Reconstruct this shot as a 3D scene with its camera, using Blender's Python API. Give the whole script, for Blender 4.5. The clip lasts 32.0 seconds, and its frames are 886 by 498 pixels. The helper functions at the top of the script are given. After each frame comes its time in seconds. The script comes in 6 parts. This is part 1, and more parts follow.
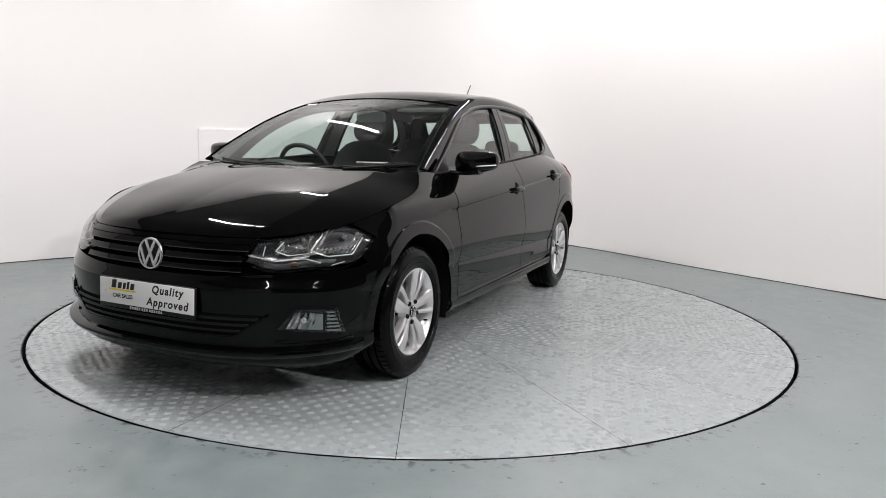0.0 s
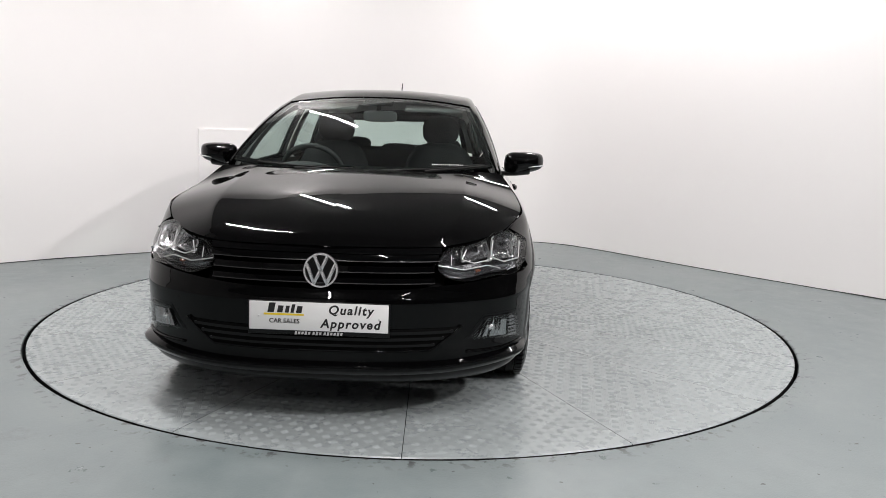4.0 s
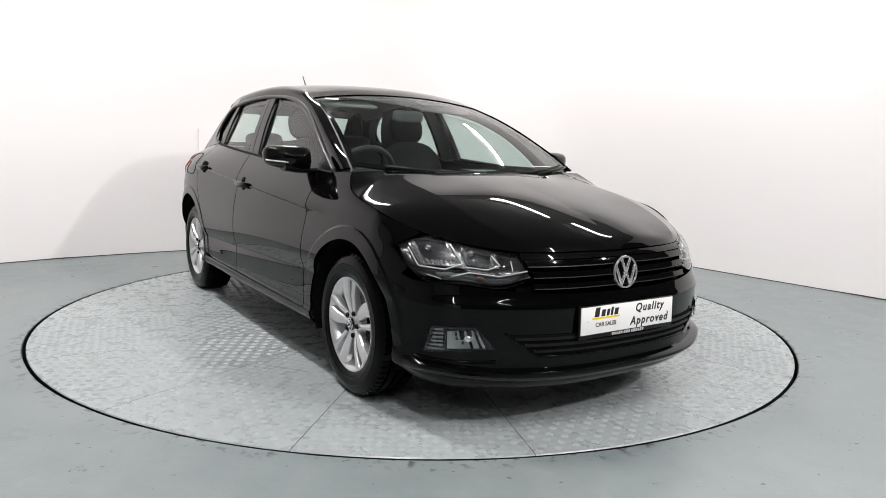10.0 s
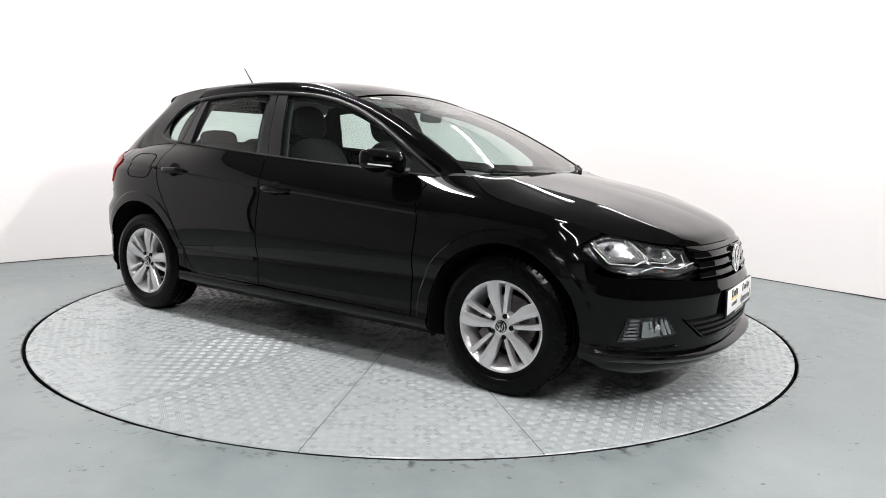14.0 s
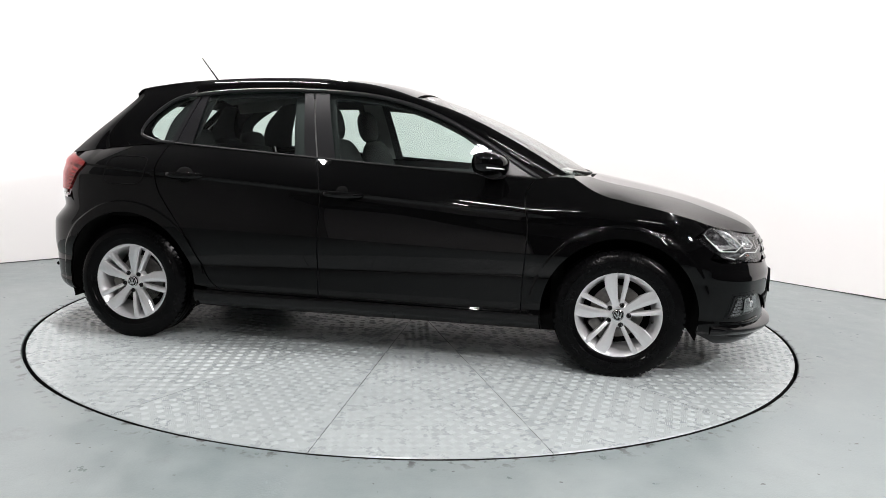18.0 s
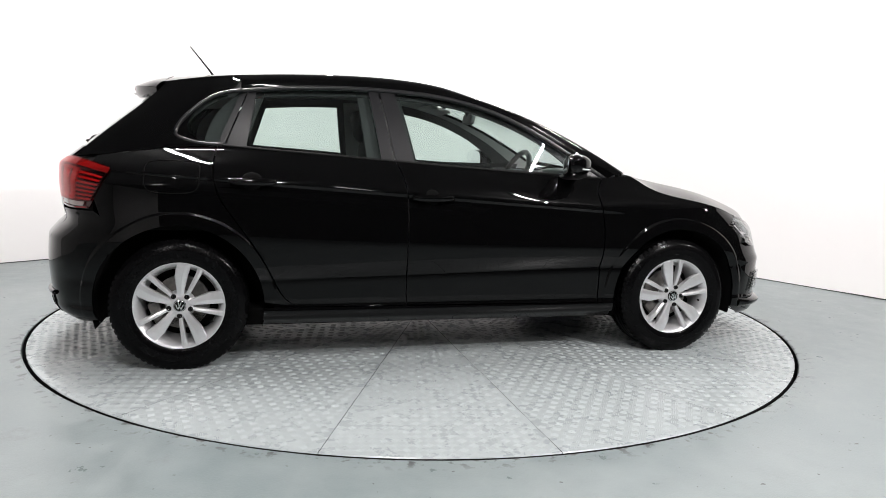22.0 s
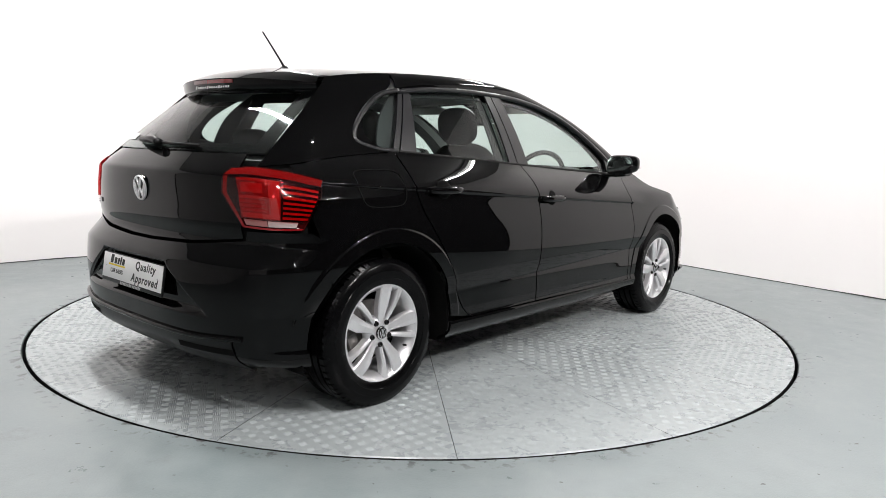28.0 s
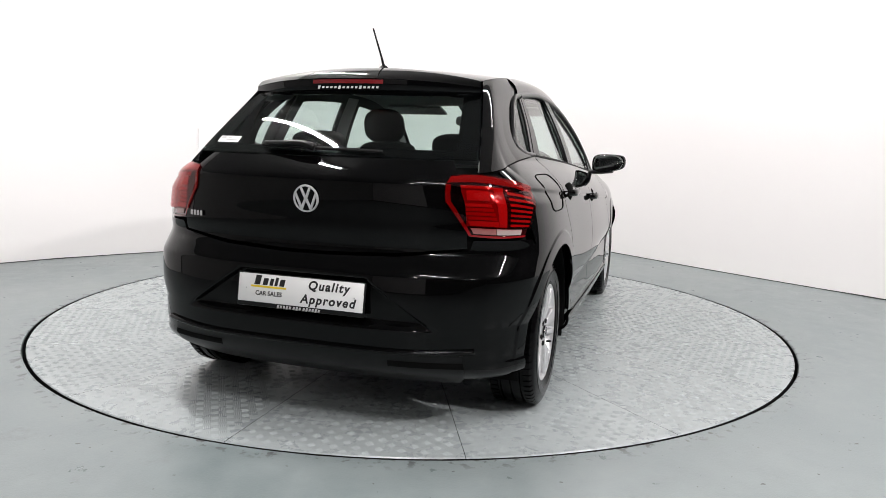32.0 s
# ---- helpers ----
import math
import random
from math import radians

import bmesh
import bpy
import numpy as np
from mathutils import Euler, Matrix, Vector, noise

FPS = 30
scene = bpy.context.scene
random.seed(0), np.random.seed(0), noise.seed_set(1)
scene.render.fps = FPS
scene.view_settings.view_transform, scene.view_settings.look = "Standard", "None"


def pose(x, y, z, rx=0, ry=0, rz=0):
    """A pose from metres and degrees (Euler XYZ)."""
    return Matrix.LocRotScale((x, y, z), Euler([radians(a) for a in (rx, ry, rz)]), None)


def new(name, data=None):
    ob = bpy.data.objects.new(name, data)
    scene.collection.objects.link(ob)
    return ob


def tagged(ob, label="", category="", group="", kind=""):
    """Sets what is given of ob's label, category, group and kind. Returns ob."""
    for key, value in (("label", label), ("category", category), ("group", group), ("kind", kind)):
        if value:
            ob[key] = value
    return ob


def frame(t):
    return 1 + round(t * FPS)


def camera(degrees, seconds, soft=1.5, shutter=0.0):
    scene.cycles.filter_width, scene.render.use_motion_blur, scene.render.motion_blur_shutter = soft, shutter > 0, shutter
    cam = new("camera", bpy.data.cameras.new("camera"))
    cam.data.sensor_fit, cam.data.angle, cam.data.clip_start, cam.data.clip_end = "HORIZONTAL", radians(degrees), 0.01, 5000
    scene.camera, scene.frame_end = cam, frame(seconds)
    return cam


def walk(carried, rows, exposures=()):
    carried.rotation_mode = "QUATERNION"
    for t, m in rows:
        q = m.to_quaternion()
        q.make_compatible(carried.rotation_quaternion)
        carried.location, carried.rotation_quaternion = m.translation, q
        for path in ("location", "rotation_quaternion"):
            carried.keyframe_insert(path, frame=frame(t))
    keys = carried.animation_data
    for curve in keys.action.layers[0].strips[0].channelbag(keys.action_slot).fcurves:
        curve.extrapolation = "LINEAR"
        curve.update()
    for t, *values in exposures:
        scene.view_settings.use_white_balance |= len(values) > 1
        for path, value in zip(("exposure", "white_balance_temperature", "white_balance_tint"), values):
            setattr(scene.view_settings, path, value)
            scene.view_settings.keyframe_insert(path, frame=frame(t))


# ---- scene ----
cam = camera(63.87, 32.0, soft=0.6)
EYE = (0.0, -4.588, 1.078)
CAM_POSE = Matrix.Translation(EYE) @ pose(0, 0, 0, 0, 0, -1.882) @ pose(0, 0, 0, 90 - 8.21, 0, 0) @ pose(0, 0, 0, 0, 0, 1.797)
walk(cam, [(0.0, CAM_POSE), (32.0, CAM_POSE)], [(0.0, -0.05), (6.0, -0.02), (10.0, 0.15), (13.0, 0.32), (16.0, 0.44), (25.0, 0.44), (28.0, 0.4), (32.0, 0.26)])

# ---- light ----
world = bpy.data.worlds.new("world")
scene.world = world
world.use_nodes = True
world.node_tree.nodes["Background"].inputs[0].default_value = (0.03, 0.031, 0.033, 1)
world.node_tree.nodes["Background"].inputs[1].default_value = 0.3

CEIL = 3.55

# ---- materials ----
def nodes_of(name):
    m = bpy.data.materials.new(name)
    m.use_nodes = True
    nt = m.node_tree
    return m, nt, nt.nodes["Principled BSDF"]


def set_in(b, **kw):
    names = dict(color="Base Color", rough="Roughness", metal="Metallic", ior="IOR", coat="Coat Weight", coat_rough="Coat Roughness",
                 trans="Transmission Weight", emit="Emission Color", emit_s="Emission Strength", spec="Specular IOR Level", alpha="Alpha", sheen="Sheen Weight")
    for k, v in kw.items():
        b.inputs[names[k]].default_value = (*v, 1) if isinstance(v, tuple) else v


def noise_node(nt, scale, detail=4.0, rough=0.5, coord="Object"):
    tc = nt.nodes.new("ShaderNodeTexCoord")
    n = nt.nodes.new("ShaderNodeTexNoise")
    n.inputs["Scale"].default_value, n.inputs["Detail"].default_value, n.inputs["Roughness"].default_value = scale, detail, rough
    nt.links.new(tc.outputs[coord], n.inputs["Vector"])
    return n


def ramp(nt, src, lo, hi, a, b):
    r = nt.nodes.new("ShaderNodeValToRGB")
    r.color_ramp.elements[0].position, r.color_ramp.elements[1].position = lo, hi
    r.color_ramp.elements[0].color, r.color_ramp.elements[1].color = (*a, 1), (*b, 1)
    nt.links.new(src, r.inputs[0])
    return r


def bump(nt, b, src, strength, dist):
    n = nt.nodes.new("ShaderNodeBump")
    n.inputs["Strength"].default_value, n.inputs["Distance"].default_value = strength, dist
    nt.links.new(src, n.inputs["Height"])
    nt.links.new(n.outputs[0], b.inputs["Normal"])
    return n


def mixrgb(nt, fac, a, b, mode="MIX"):
    m = nt.nodes.new("ShaderNodeMix")
    m.data_type, m.blend_type = "RGBA", mode
    if isinstance(fac, float):
        m.inputs[0].default_value = fac
    else:
        nt.links.new(fac, m.inputs[0])
    for sock, v in ((m.inputs[6], a), (m.inputs[7], b)):
        if isinstance(v, tuple):
            sock.default_value = (*v, 1)
        else:
            nt.links.new(v, sock)
    return m.outputs[2]


def simple(name, color, rough=0.5, metal=0.0, var=0.0, scale=20.0, bmp=0.0, **kw):
    m, nt, b = nodes_of(name)
    set_in(b, color=color, rough=rough, metal=metal, **kw)
    if var or bmp:
        n = noise_node(nt, scale, 5.0)
        if var:
            r = ramp(nt, n.outputs[0], 0.3, 0.7, tuple(c * (1 - var) for c in color), tuple(min(1, c * (1 + var)) for c in color))
            nt.links.new(r.outputs[0], b.inputs["Base Color"])
        if bmp:
            bump(nt, b, n.outputs[0], bmp, 0.002)
    return m


def paint_material():
    m, nt, b = nodes_of("black_paint")
    set_in(b, color=(0.0015, 0.0015, 0.0016), rough=0.5, coat=1.0, coat_rough=0.008, spec=0.0)
    b.inputs["Coat IOR"].default_value = 1.32
    n = noise_node(nt, 900.0, 2.0)
    r = ramp(nt, n.outputs[0], 0.45, 0.75, (0.0012, 0.0012, 0.0013), (0.0026, 0.0026, 0.0028))
    nt.links.new(r.outputs[0], b.inputs["Base Color"])
    return m


def floor_material():
    m, nt, b = nodes_of("painted_concrete")
    big = noise_node(nt, 0.9, 5.0, 0.6)
    mid = noise_node(nt, 7.0, 6.0, 0.65)
    fine = noise_node(nt, 120.0, 3.0)
    c1 = ramp(nt, big.outputs[0], 0.3, 0.7, (0.196, 0.232, 0.235), (0.252, 0.282, 0.281))
    c2 = ramp(nt, mid.outputs[0], 0.35, 0.7, (0.80, 0.82, 0.82), (1.0, 1.0, 1.0))
    col = mixrgb(nt, 1.0, c1.outputs[0], c2.outputs[0], "MULTIPLY")
    chips = noise_node(nt, 34.0, 2.0, 0.4)
    mask = ramp(nt, chips.outputs[0], 0.735, 0.75, (0, 0, 0), (1, 1, 1))
    col = mixrgb(nt, mask.outputs[0], col, (0.07, 0.075, 0.075))
    scuff = noise_node(nt, 3.2, 9.0, 0.72)
    sm = ramp(nt, scuff.outputs[0], 0.60, 0.70, (0, 0, 0), (0.55, 0.55, 0.55))
    col = mixrgb(nt, sm.outputs[0], col, (0.135, 0.15, 0.15))
    # paint worn off along the rim of the turntable's pit
    tc = nt.nodes.new("ShaderNodeTexCoord")
    ln = nt.nodes.new("ShaderNodeVectorMath")
    ln.operation = "LENGTH"
    nt.links.new(tc.outputs["Object"], ln.inputs[0])
    rim = ramp(nt, ln.outputs["Value"], 0.0, 1.0, (1, 1, 1), (0, 0, 0))
    mr = nt.nodes.new("ShaderNodeMapRange")
    mr.inputs["From Min"].default_value, mr.inputs["From Max"].default_value = 2.262, 2.345
    nt.links.new(ln.outputs["Value"], mr.inputs["Value"])
    nt.links.new(mr.outputs[0], rim.inputs[0])
    worn = noise_node(nt, 19.0, 4.0, 0.6)
    wm = ramp(nt, worn.outputs[0], 0.56, 0.60, (0, 0, 0), (1, 1, 1))
    both_m = mixrgb(nt, 1.0, rim.outputs[0], wm.outputs[0], "MULTIPLY")
    col = mixrgb(nt, both_m, col, (0.05, 0.05, 0.05))
    nt.links.new(col, b.inputs["Base Color"])
    rr = ramp(nt, mid.outputs[0], 0.3, 0.75, (0.26,) * 3, (0.46,) * 3)
    nt.links.new(rr.outputs[0], b.inputs["Roughness"])
    add = nt.nodes.new("ShaderNodeMath")
    add.operation = "ADD"
    nt.links.new(mid.outputs[0], add.inputs[0])
    nt.links.new(fine.outputs[0], add.inputs[1])
    bump(nt, b, add.outputs[0], 0.25, 0.0025)
    return m


def plate_material(name, r0, r1):
    m, nt, b = nodes_of(name)
    big = noise_node(nt, 1.4, 5.0, 0.6)
    mid = noise_node(nt, 11.0, 6.0, 0.6)
    c1 = ramp(nt, big.outputs[0], 0.3, 0.7, (0.312, 0.344, 0.348), (0.350, 0.382, 0.385))
    c2 = ramp(nt, mid.outputs[0], 0.3, 0.7, (0.93, 0.935, 0.935), (1.0, 1.0, 1.0))
    col = mixrgb(nt, 1.0, c1.outputs[0], c2.outputs[0], "MULTIPLY")
    nt.links.new(col, b.inputs["Base Color"])
    rr = ramp(nt, mid.outputs[0], 0.3, 0.75, (r0,) * 3, (r1,) * 3)
    nt.links.new(rr.outputs[0], b.inputs["Roughness"])
    bump(nt, b, mid.outputs[0], 0.03, 0.0012)
    return m


def wall_material():
    m, nt, b = nodes_of("white_wall_paint")
    big = noise_node(nt, 0.6, 4.0)
    fine = noise_node(nt, 160.0, 3.0)
    c1 = ramp(nt, big.outputs[0], 0.3, 0.7, (0.885, 0.865, 0.855), (0.905, 0.885, 0.875))
    nt.links.new(c1.outputs[0], b.inputs["Base Color"])
    set_in(b, rough=0.75)
    bump(nt, b, fine.outputs[0], 0.15, 0.001)
    return m


def glass_material(name, tint, rough=0.0, base=0.075):
    """Thin glass: tinted see-through, with a reflection that grows towards grazing views."""
    m = bpy.data.materials.new(name)
    m.use_nodes = True
    nt = m.node_tree
    nt.nodes.remove(nt.nodes["Principled BSDF"])
    out = nt.nodes["Material Output"]
    tr = nt.nodes.new("ShaderNodeBsdfTransparent")
    tr.inputs[0].default_value = (*tint, 1)
    gl = nt.nodes.new("ShaderNodeBsdfGlossy")
    gl.inputs["Roughness"].default_value = rough
    lw = nt.nodes.new("ShaderNodeLayerWeight")
    lw.inputs[0].default_value = 0.5
    p5 = nt.nodes.new("ShaderNodeMath")
    p5.operation, p5.inputs[1].default_value = "POWER", 5.0
    nt.links.new(lw.outputs["Facing"], p5.inputs[0])
    ma = nt.nodes.new("ShaderNodeMath")
    ma.operation, ma.inputs[1].default_value, ma.inputs[2].default_value = "MULTIPLY_ADD", 0.9, base
    nt.links.new(p5.outputs[0], ma.inputs[0])
    mx = nt.nodes.new("ShaderNodeMixShader")
    nt.links.new(ma.outputs[0], mx.inputs[0])
    nt.links.new(tr.outputs[0], mx.inputs[1])
    nt.links.new(gl.outputs[0], mx.inputs[2])
    nt.links.new(mx.outputs[0], out.inputs[0])
    return m


PAINT = paint_material()
FLOOR = floor_material()
PLATE = plate_material("painted_tread_plate", 0.25, 0.32)
TREAD_BAR = plate_material("worn_tread_bars", 0.42, 0.52)
WALL = wall_material()
GLASS = glass_material("tinted_glass", (0.74, 0.83, 0.80))
LENS = glass_material("clear_lens", (0.92, 0.93, 0.93), 0.0, 0.03)
DARK_WALL = simple("dark_backdrop", (0.008, 0.008, 0.009), 0.9, var=0.3, scale=2.0)
CEILING = simple("dim_ceiling", (0.22, 0.22, 0.22), 0.9, var=0.06, scale=1.0)
PLASTIC = simple("black_plastic", (0.0035, 0.0035, 0.0038), 0.38, var=0.2, scale=300.0, bmp=0.1, spec=0.3)
GLOSS = simple("gloss_black", (0.0015, 0.0015, 0.0017), 0.04, ior=1.32)
SEAL = simple("black_rubber_seal", (0.003, 0.003, 0.003), 0.6, spec=0.25)
VOID = simple("dark_underbody", (0.003, 0.003, 0.003), 0.95, spec=0.1)
CHROME = simple("chrome", (0.82, 0.82, 0.83), 0.07, 1.0)
ALLOY = simple("silver_alloy", (0.70, 0.70, 0.71), 0.30, 0.72, var=0.03, scale=60.0)
RUBBER = simple("tyre_rubber", (0.0022, 0.0022, 0.0024), 0.19, spec=0.09, var=0.25, scale=40.0, bmp=0.12)
TUBE_GLOW = simple("tube_glow", (0.9, 0.9, 0.9), 0.4, emit=(1.0, 0.985, 0.97), emit_s=24.0)
SIDE_WALL = simple("grey_wall_paint", (0.42, 0.415, 0.41), 0.8, var=0.05, scale=1.5)
JOINT = simple("dirty_joint", (0.05, 0.05, 0.05), 0.9, var=0.5, scale=6.0)
BATTEN = simple("white_batten", (0.7, 0.7, 0.7), 0.5)
SATIN_SILVER = simple("satin_silver", (0.72, 0.72, 0.73), 0.28, 0.55)

# ---- geometry helpers ----
def spline(pts):
    """Natural cubic spline through (t, v) pairs, as a function of an array."""
    x, y = np.array(pts, float).T
    n = len(x)
    h = np.diff(x)
    a = np.zeros((n, n))
    r = np.zeros(n)
    a[0, 0] = a[-1, -1] = 1
    for i in range(1, n - 1):
        a[i, i - 1:i + 2] = h[i - 1], 2 * (h[i - 1] + h[i]), h[i]
        r[i] = 6 * ((y[i + 1] - y[i]) / h[i] - (y[i] - y[i - 1]) / h[i - 1])
    m = np.linalg.solve(a, r)

    def f(t):
        t = np.clip(np.asarray(t, float), x[0], x[-1])
        i = np.clip(np.searchsorted(x, t) - 1, 0, n - 2)
        d, e, w = t - x[i], x[i + 1] - t, h[i]
        return (m[i] * e ** 3 + m[i + 1] * d ** 3) / (6 * w) + (y[i] / w - m[i] * w / 6) * e + (y[i + 1] / w - m[i + 1] * w / 6) * d
    return f


def lin(pts):
    x, y = np.array(pts, float).T
    return lambda t: np.interp(t, x, y)


def smooth(t, a, b):
    u = np.clip((np.asarray(t, float) - a) / (b - a), 0, 1)
    return u * u * (3 - 2 * u)


def pcurve(pts, n=24, straight=False):
    """Points along a smooth (or straight) line through 2D or 3D points, evenly spaced."""
    p = np.array(pts, float)
    s = np.concatenate([[0], np.cumsum(np.linalg.norm(np.diff(p, axis=0), axis=1))])
    t = np.linspace(0, s[-1], n)
    if straight or len(p) < 3:
        return np.stack([np.interp(t, s, p[:, k]) for k in range(p.shape[1])], 1)
    return np.stack([spline(list(zip(s, p[:, k])))(t) for k in range(p.shape[1])], 1)


def eased(p, times):
    """A line of points with its kinks rounded off; its ends stay."""
    p = p.copy()
    for _ in range(times):
        p[1:-1] = 0.25 * p[:-2] + 0.5 * p[1:-1] + 0.25 * p[2:]
    return p


def coons(bottom, top, left, right):
    """Grid between four edges: bottom and top run in u, left and right in v."""
    nu, nv = len(bottom), len(left)
    u = np.linspace(0, 1, nu)[:, None, None]
    v = np.linspace(0, 1, nv)[None, :, None]
    b, t, l, r = bottom[:, None], top[:, None], left[None], right[None]
    return (1 - v) * b + v * t + (1 - u) * l + u * r - ((1 - u) * (1 - v) * bottom[0] + u * (1 - v) * bottom[-1] + (1 - u) * v * top[0] + u * v * top[-1])


def ruled(bottom, top, nv):
    v = np.linspace(0, 1, nv)[None, :, None]
    return (1 - v) * bottom[:, None] + v * top[:, None]


def mesh_of(name, verts, faces, mat, flat=()):
    me = bpy.data.meshes.new(name)
    me.from_pydata([tuple(map(float, v)) for v in verts], [], [tuple(map(int, f)) for f in faces])
    me.polygons.foreach_set("use_smooth", [True] * len(me.polygons))
    for i in flat:
        me.polygons[i].use_smooth = False
    me.materials.append(mat)
    me.update()
    return me


def child(name, me, parent, label="", m=None):
    ob = new(name, me)
    ob.parent = parent
    if m is not None:
        ob.matrix_basis = m
    if label:
        tagged(ob, label)
    return ob


def part(name, bm, material, parent, label="", m=None, smooth_angle=40):
    me = bpy.data.meshes.new(name)
    bm.to_mesh(me)
    bm.free()
    me.polygons.foreach_set("use_smooth", [True] * len(me.polygons))
    me.set_sharp_from_angle(angle=radians(smooth_angle))
    me.materials.append(material)
    if parent is None:
        return new(name, me)
    return child(name, me, parent, label, m)


def grid_normals(g):
    du = np.gradient(g, axis=0)
    dv = np.gradient(g, axis=1)
    n = np.cross(du, dv)
    return n / np.maximum(np.linalg.norm(n, axis=2, keepdims=True), 1e-9)


def sheet(name, g, mat, parent, out, flange=0.012, label="", mirror=False, roll=0.003):
    """A panel from a grid of points, with its edges turned in. out: a direction that its outer face looks to, roughly."""
    g = np.array(g, float)
    out = np.array(out, float)
    if mirror:
        g = g * [1, -1, 1]
        out = out * [1, -1, 1]
    n = grid_normals(g)
    if (n * out).sum() < 0:
        g, n = g[::-1], -n[::-1]
    nu, nv = g.shape[:2]
    verts = list(g.reshape(-1, 3))
    idx = np.arange(nu * nv).reshape(nu, nv)
    faces = [(idx[i, j], idx[i + 1, j], idx[i + 1, j + 1], idx[i, j + 1]) for i in range(nu - 1) for j in range(nv - 1)]
    if flange:
        ring = [(i, 0) for i in range(nu)] + [(nu - 1, j) for j in range(1, nv)] + [(i, nv - 1) for i in range(nu - 2, -1, -1)] + [(0, j) for j in range(nv - 2, 0, -1)]
        k = len(ring)
        base = len(verts)
        for i, j in ring:
            verts.append(g[i, j])
        for i, j in ring:
            ci, cj = min(max(i, 1), nu - 2), min(max(j, 1), nv - 2)
            inw = g[ci, cj] - g[i, j]
            inw = inw / max(np.linalg.norm(inw), 1e-9)
            verts.append(g[i, j] - n[i, j] * flange + inw * roll)
        for q in range(k):
            a, b = base + q, base + (q + 1) % k
            faces.append((b, a, a + k, b + k))
    me = mesh_of(name, verts, faces, mat)
    return child(name, me, parent, label)


def both(name, g, mat, parent, out, **kw):
    return sheet(name, g, mat, parent, out, **kw), sheet(name, g, mat, parent, out, mirror=True, **kw)


def tube(name, pts, r, mat, parent, label="", sides=8, closed=False, flat=1.0, mirror=False):
    """A round bar along points; flat squashes it along z."""
    p = np.array(pts, float)
    if mirror:
        p = p * [1, -1, 1]
    n = len(p)
    verts, faces = [], []
    for i in range(n):
        d = p[(i + 1) % n] - p[i - 1] if closed else p[min(i + 1, n - 1)] - p[max(i - 1, 0)]
        d = Vector(d).normalized()
        a = d.cross(Vector((0, 0, 1)))
        if a.length < 1e-3:
            a = d.cross(Vector((1, 0, 0)))
        a.normalize()
        b = a.cross(d)
        rr = float(r[i]) if isinstance(r, (list, tuple, np.ndarray)) else r
        for k in range(sides):
            w = 2 * math.pi * k / sides
            verts.append(Vector(p[i]) + rr * (math.cos(w) * a + math.sin(w) * flat * b))
    for i in range(n if closed else n - 1):
        for k in range(sides):
            a, b = i * sides + k, i * sides + (k + 1) % sides
            c, d = ((i + 1) % n) * sides + (k + 1) % sides, ((i + 1) % n) * sides + k
            faces.append((a, b, c, d))
    if not closed:
        faces.append(tuple(range(sides))[::-1])
        faces.append(tuple((n - 1) * sides + k for k in range(sides)))
    me = mesh_of(name, verts, faces, mat)
    return child(name, me, parent, label) if parent is not None else new(name, me)


def lathe(name, prof, mat, parent, label="", seg=48, axis="y", m=None):
    """A turned shape from (radius, along) pairs round the y axis."""
    verts, faces = [], []
    k = len(prof)
    for i in range(seg):
        w = 2 * math.pi * i / seg
        for r, h in prof:
            verts.append((r * math.cos(w), h, r * math.sin(w)) if axis == "y" else (r * math.cos(w), r * math.sin(w), h))
    for i in range(seg):
        for j in range(k - 1):
            a, b = i * k + j, i * k + j + 1
            c, d = ((i + 1) % seg) * k + j + 1, ((i + 1) % seg) * k + j
            faces.append((a, b, c, d))
    me = mesh_of(name, verts, faces, mat)
    me.set_sharp_from_angle(angle=radians(35))
    return child(name, me, parent, label, m)


def box_bm(bm, c, s, bevel=0.0, rot=None):
    r = bmesh.ops.create_cube(bm, size=1.0)
    mat4 = Matrix.Translation(c) @ (rot.to_4x4() if rot else Matrix.Identity(4)) @ Matrix.Diagonal((*s, 1))
    bmesh.ops.transform(bm, matrix=mat4, verts=r["verts"])
    if bevel:
        es = list({e for v in r["verts"] for e in v.link_edges})
        bmesh.ops.bevel(bm, geom=es, offset=bevel, segments=2, affect="EDGES", profile=0.5)


# ---- room ----
WALL_H = CEIL
PLAN = pcurve([(-5.5, -1.25), (-4.4, 0.25), (-3.48, 1.34), (-2.8, 1.93), (-2.1, 2.40), (-1.0, 2.95), (0.2, 3.38), (0.95, 3.60), (1.45, 3.60), (1.78, 3.34), (2.15, 2.84), (2.54, 2.24), (3.2, 1.31), (3.63, 0.72), (4.02, 0.10), (4.35, -0.50)], 90)


def wall_strip(name, plan, mat, label, th=0.15):
    p = np.array(plan)
    d = np.gradient(p, axis=0)
    nrm = np.stack([-d[:, 1], d[:, 0]], 1)
    nrm /= np.linalg.norm(nrm, axis=1, keepdims=True)
    q = p + nrm * th
    n = len(p)
    verts = [(*a, 0) for a in p] + [(*a, WALL_H) for a in p] + [(*a, 0) for a in q] + [(*a, WALL_H) for a in q]
    faces = []
    for i in range(n - 1):
        faces += [(i, i + 1, n + i + 1, n + i), (2 * n + i + 1, 2 * n + i, 3 * n + i, 3 * n + i + 1), (n + i, n + i + 1, 3 * n + i + 1, 3 * n + i)]
    faces += [(0, n, 3 * n, 2 * n), (n - 1, 3 * n - 1, 4 * n - 1, 2 * n - 1)]
    ob = new(name, mesh_of(name, verts, faces, mat))
    ob.data.set_sharp_from_angle(angle=radians(50))
    return tagged(ob, label, "wall", kind="structure")


